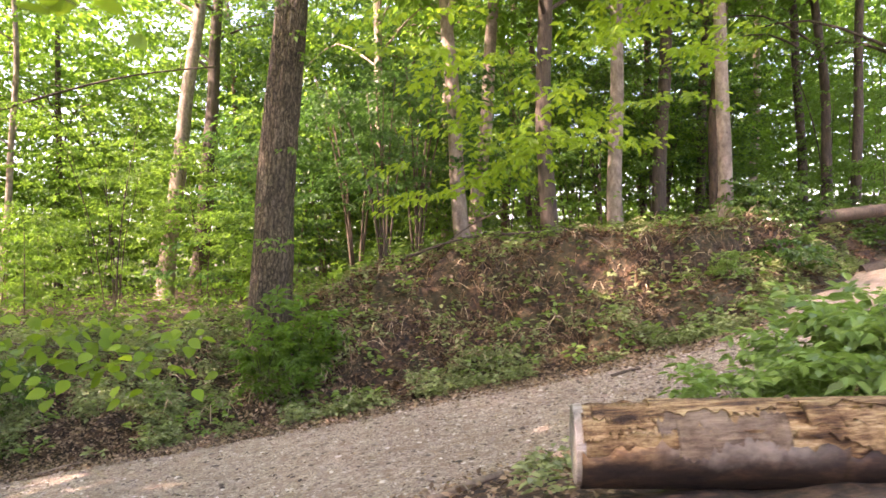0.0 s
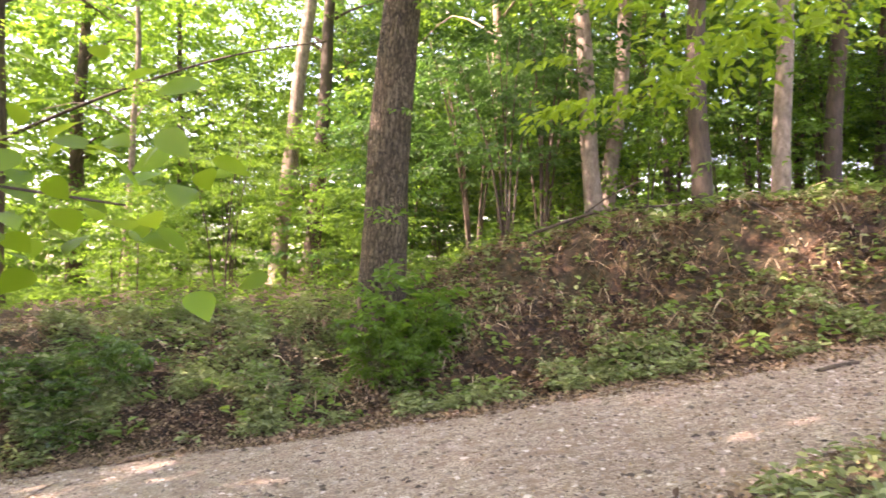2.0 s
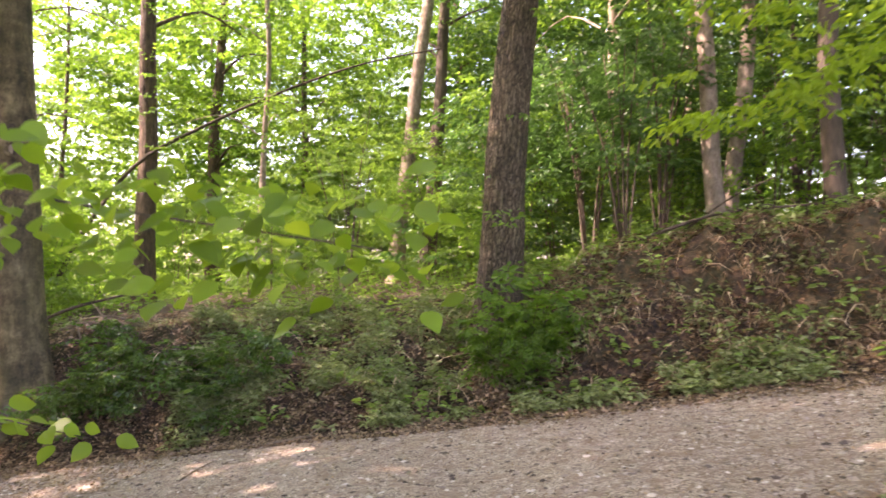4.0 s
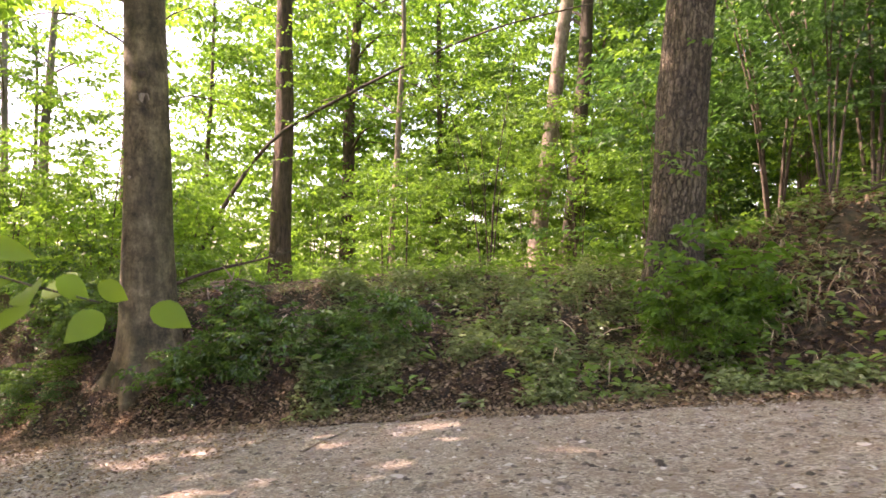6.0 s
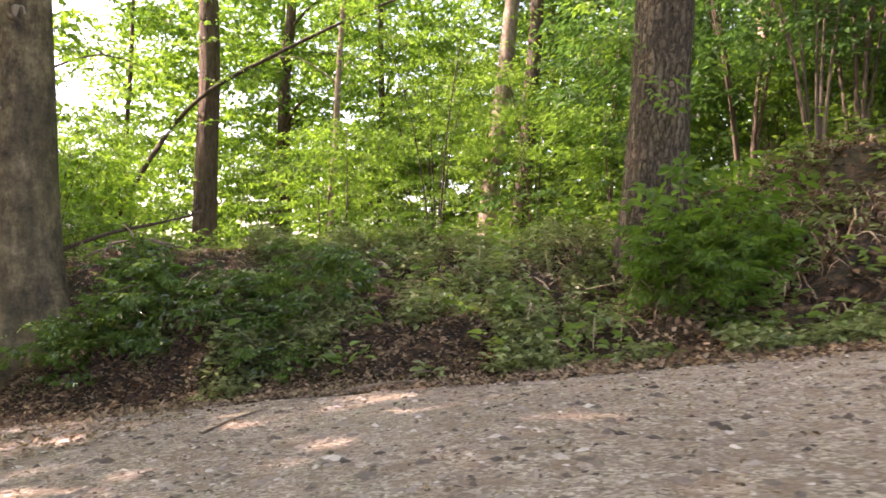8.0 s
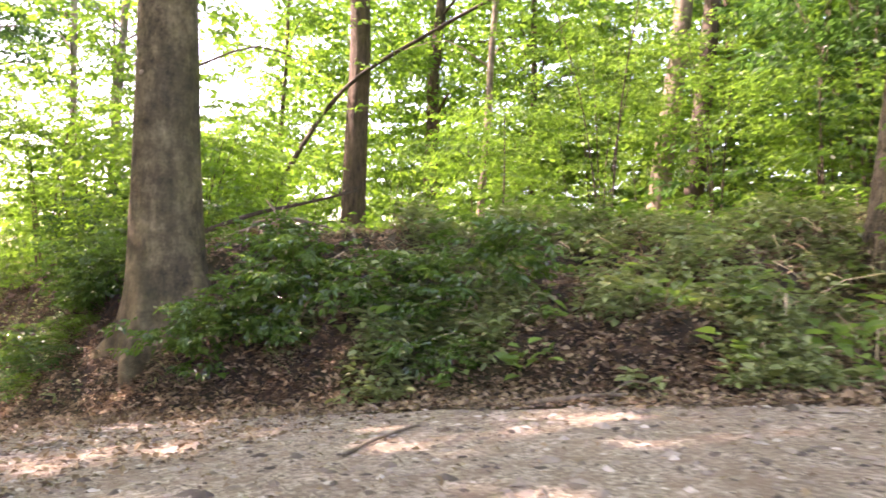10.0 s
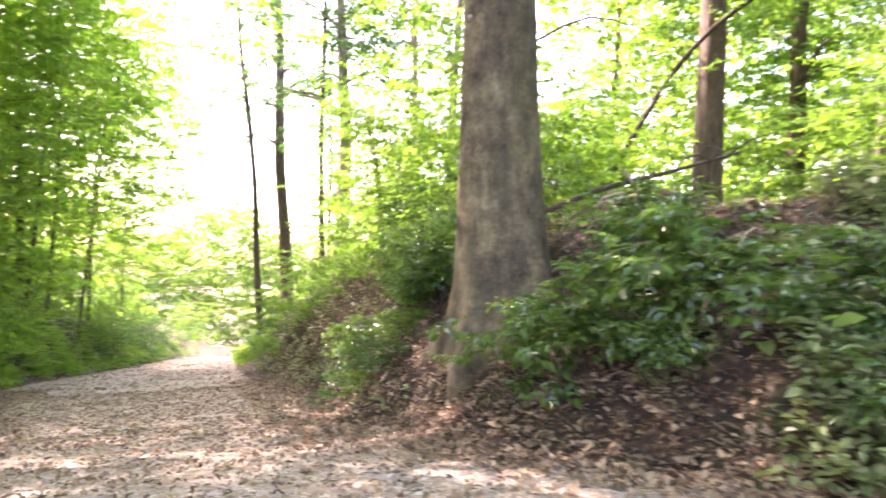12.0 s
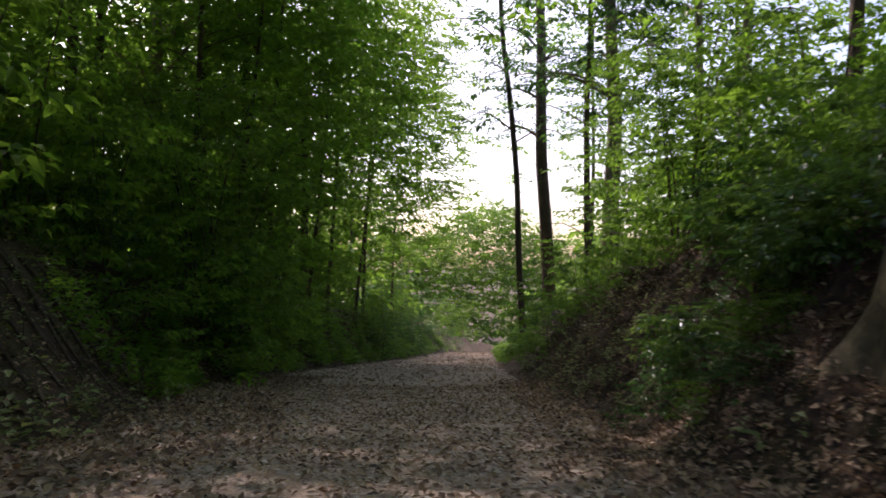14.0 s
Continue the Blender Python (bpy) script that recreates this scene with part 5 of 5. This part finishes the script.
fallen("fallen_branch", "dead twiggy branch propped on the crest", "branch", [(-0.2, 15.6, 0.1), (0.6, 15.3, 0.5), (1.3, 15.2, 0.8)], 0.025, 0.01, BARK_DARK, 6, 5)
fallen("dead_limb", "dark broken limb propped on the mound behind the beech", "branch", [(-11.9, 11.3, -0.35), (-11.43, 11.79, -0.08), (-10.9, 12.3, 0.1), (-10.35, 12.8, 0.3)], 0.04, 0.014, BARK_DARK, 14, 6, False)
fallen("dead_limb", "pale grey barkless limb lying on the litter mound", "branch", [(-10.6, 11.5, 0.14), (-10.2, 11.25, 0.12), (-9.85, 10.95, 0.07)], 0.05, 0.035, DEADWOOD, 2, 7)
for k in range(9):
    w = np.random.default_rng(300 + k)
    x, y, az = -10.8 + 0.9 * w.random(), 10.9 + 0.8 * w.random(), w.uniform(-0.9, 0.6)
    c, s = 0.5 * math.cos(az), 0.5 * math.sin(az)
    fallen("dead_branch", "grey-brown dead branch in a heap behind the beech", "branch", [(x - c, y - s, 0.03 + 0.02 * k), (x, y, 0.06 + 0.02 * k), (x + c * 1.2, y + s * 1.2, 0.03 + 0.015 * k)], 0.022, 0.012, DEADWOOD, 3, 10 + k)
fallen("stick", "crooked brown stick at the edge of the track", "stick", [(-5.62, 9.38, 0.03), (-5.4, 9.5, 0.05), (-5.3, 9.62, 0.05), (-5.08, 9.7, 0.05)], 0.02, 0.012, DEADWOOD, 1, 20)
fallen("stick", "thin dark stick at the foot of the bank", "stick", [(-2.7, 10.75, 0.02), (-2.0, 10.7, 0.04), (-1.2, 10.85, 0.03)], 0.013, 0.008, DEADWOOD, 1, 21)
fallen("stick", "short dark stick on the gravel", "stick", [(2.2, 9.35, 0.03), (2.4, 9.4, 0.035), (2.6, 9.4, 0.03)], 0.025, 0.018, BARK_DARK, 0, 22)
fallen("stick", "thin twig lying on the gravel", "stick", [(-5.76, 7.85, 0.025), (-5.82, 8.2, 0.03), (-5.87, 8.6, 0.025)], 0.01, 0.007, DEADWOOD, 0, 23)
fallen("stick", "pale broken limb beside the felled log", "stick", [(-0.2, 5.35, 0.03), (0.1, 5.45, 0.05), (0.45, 5.55, 0.05)], 0.035, 0.025, DEADWOOD, 1, 24)

for k in range(12):
    # roots laid bare where the crest of the bank has broken away
    w = np.random.default_rng(400 + k)
    x = 0.8 + 0.72 * k + w.uniform(-0.2, 0.2)
    y0 = float(north_edge(x) + np.interp(x, [-1, 3, 8, 14], [4.8, 4.5, 1.6, 2]) * 0.8)
    d = w.uniform(-0.35, 0.35)
    fallen("exposed_root", "thin dark root hanging from the broken bank", "root", [(x, y0 + 0.15, 0.0), (x + d * 0.4, y0 - 0.15, 0.06), (x + d, y0 - 0.55, 0.03 + 0.1 * w.random()), (x + d * 1.5, y0 - 0.9, -0.03)], 0.018, 0.006, BARK_DARK, 2, 30 + k)

for k in range(14):
    # roots laid bare in the south bank
    w = np.random.default_rng(440 + k)
    x = -12.2 - 0.55 * k + w.uniform(-0.2, 0.2)
    y0 = float(south_edge(x)) - 1.5 - 0.4 * w.random()
    d = w.uniform(-0.6, 0.6)
    fallen("exposed_root", "dark root creeping down the earth bank", "root", [(x, y0 - 0.4, 0.02), (x + d * 0.3, y0 + 0.1, 0.07), (x + d * 0.8, y0 + 0.7, 0.05), (x + d, y0 + 1.2, -0.02)], 0.035, 0.012, BARK_DARK, 2, 50 + k)

w = np.random.default_rng(71)
for k in range(120):
    x = w.uniform(-9, 3.5)
    y = w.uniform(max(float(south_edge(x)), 4.0), float(north_edge(x)) - 0.1)
    v, f = pebbles(w, np.zeros(1), np.zeros(1), 1.0, 0.0)
    v = v - [0, 0, float(land(0, 0))]
    st = tagged(new("stone", mesh_of("stone", v * w.uniform(0.022, 0.05), f, STONE, False)), "grey-brown stone lying loose on the gravel track", "stone", "stones on the track")
    st.location = (x, y, float(land(x, y)) + 0.018)


# healed scars on the beech, towards the track
beech = bpy.data.objects["beech_tree"]
for h, az, size in ((4.72, -42, 0.11), (4.35, -36, 0.15), (3.1, -75, 0.05)):
    way = np.array([math.cos(radians(az)), math.sin(radians(az)), 0])
    c0 = way * (0.385 * (1 - 0.55 * h / 17) - 0.02) + np.array([-0.03 * h, 0.003 * h, h])
    a = np.linspace(0, 2 * np.pi, 18)
    side = np.array([-way[1], way[0], 0])
    ring = [c0 + size * (1 + 0.15 * math.sin(3 * t + h)) * (math.cos(t) * side * 0.8 + math.sin(t) * np.array([0, 0, 1.0])) for t in a]
    v, f = tube(ring, np.full(18, size * 0.26) * (1 + 0.2 * np.sin(5 * a)), 8)
    scar = part_of("bark_scar", mesh_of("bark_scar", v, f, BARK_BEECH), beech, "swollen healed branch scar")
    v, f = tube([c0 - way * 0.05, c0 + way * 0.025], [size * 0.7, size * 0.55], 12, 0.1)
    part_of("scar_centre", mesh_of("scar_centre", v, f, BARK_DARK if h > 4.5 else BARK_PALE), scar, "weathered centre of a branch scar")


# ---------------------------------------------------------------- leaves close to the path
def leafy_twig(parent, keys, count, size, leaf, rnd, r0=0.005, reach=0.16, droop=0.35, face=(0.1, -0.45, 0.0)):
    pts = curve_points(*keys, n=16)
    v, f = tube(pts, np.linspace(r0, 0.002, 16), 6)
    part_of("twig", mesh_of("twig", v, f, TWIG), parent)
    t = rnd.uniform(0.25, 1.0, count) * 15
    P = np.stack([np.interp(t, np.arange(16), pts[:, k]) for k in range(3)], -1) + rnd.normal(0, reach * 0.5, (count, 3)) * [1, 1, 0.5]
    az = rnd.uniform(0, 2 * np.pi, count)
    A = np.stack([np.cos(az), np.sin(az), rnd.normal(-droop, 0.3, count)], -1)
    N = unit(np.concatenate([rnd.normal(0, 0.45, (count, 2)), np.ones((count, 1))], 1) + np.array(face))
    v, f = broad_leaves(P, A, N, size * rnd.uniform(0.65, 1.15, count))
    part_of("leaves", mesh_of("leaves", v, f, leaf), parent)


def broad_leaves(P, A, N, L):
    """Round-based pointed leaves with a folded rib, for a close look."""
    A = unit(A)
    S = unit(np.cross(N, A))
    N = np.cross(A, S)
    half = [(0.0, 0.02), (0.08, 0.2), (0.26, 0.34), (0.46, 0.36), (0.66, 0.28), (0.85, 0.13), (1.0, 0.0)]
    rib = [0.0, 0.1, 0.26, 0.46, 0.66, 0.85, 1.0]
    L = L[:, None]
    rows = []
    for (s, wdt), m in zip(half, rib):
        sag = -0.16 * s * s
        rows += [P + A * L * m + N * L * sag, P + A * L * s + S * L * wdt + N * L * (sag + 0.16 * wdt), P + A * L * s - S * L * wdt + N * L * (sag + 0.16 * wdt)]
    v = np.stack(rows, 1)
    k = np.arange(len(P))[:, None] * 21
    f = []
    for i in range(6):
        c, d = 3 * i, 3 * i + 3
        f += [k + [c, d, d + 1, c + 1], k + [c, c + 2, d + 2, d]]
    return v.reshape(-1, 3), [np.concatenate(f)]


LEAF_CLOSE = leaf_material("hazel_leaf", (0.10, 0.20, 0.02), (0.15, 0.28, 0.03), (0.40, 0.58, 0.04), 0.55, 0.4)
rnd = np.random.default_rng(81)
shrub = tagged(new("hazel_shrub"), "hazel shrub whose leafy twigs hang over the path", "shrub")
gz = float(land(-3.6, 1.6))
for keys in ([(-3.6, 1.6, gz - 0.1), (-3.3, 1.8, gz + 1.2), (-2.6, 2.0, 0.8)], [(-3.65, 1.6, gz - 0.1), (-3.1, 1.4, gz + 1.9), (-2.2, 1.35, 2.0)], [(-3.7, 1.7, gz - 0.1), (-4.0, 2.6, gz + 0.8), (-4.0, 3.5, 0.0)]):
    pts = curve_points(*keys, n=10)
    v, f = tube(pts, np.linspace(0.022, 0.01, 10), 8)
    part_of("stem", mesh_of("stem", v, f, TWIG), shrub)
leafy_twig(shrub, [(-2.6, 2.0, 0.8), (-2.0, 2.38, 0.8), (-1.5, 2.55, 0.72), (-1.02, 2.72, 0.64)], 320, 0.062, LEAF_CLOSE, rnd, reach=0.27)
leafy_twig(shrub, [(-2.2, 1.35, 2.0), (-1.7, 1.5, 1.95), (-1.25, 1.65, 1.8), (-0.8, 1.75, 1.6)], 120, 0.08, LEAF_CLOSE, rnd, reach=0.22)
leafy_twig(shrub, [(-4.0, 3.5, 0.0), (-3.5, 3.75, -0.06), (-3.2, 3.86, -0.13), (-3.02, 3.92, -0.17)], 13, 0.13, LEAF_CLOSE, rnd, reach=0.1, face=(0.75, -0.5, 0.0))
leafy_twig(shrub, [(-4.0, 3.5, 0.0), (-3.6, 3.5, 0.08), (-3.25, 3.5, 0.06), (-3.0, 3.5, 0.02)], 14, 0.1, LEAF_CLOSE, rnd, reach=0.12)

limb = tagged(new("overhanging_bough"), "leafy bough with fresh green leaves over the track", "branch")
pts = curve_points((9.3, 4.1, 6.2), (6.0, 5.0, 6.0), (3.0, 5.9, 4.9), (1.4, 6.2, 4.0), (0.2, 6.4, 3.6), n=18)
v, f = tube(pts, np.linspace(0.05, 0.006, 18), 8)
part_of("stem", mesh_of("stem", v, f, BARK_DARK), limb)
BOUGH_SPRAYS = spray_set(25, leaf=0.085, pairs=8, side=3, tilt=0.6, size=0.8)
k = 70
t = rnd.uniform(9, 17, k)
o = np.stack([np.interp(t, np.arange(18), pts[:, c]) for c in range(3)], -1) + np.stack([rnd.normal(0, 0.4, k), rnd.normal(0, 0.5, k), -0.5 - 1.6 * rnd.random(k)], -1)
fv, ff = foliage(o, rnd.uniform(0, 6.28, k), rnd.normal(-0.12, 0.2, k), rnd.uniform(0.6, 1.0, k), BOUGH_SPRAYS, rnd)
part_of("leaves", mesh_of("leaves", fv, ff, LEAF_CLOSE, False), limb)
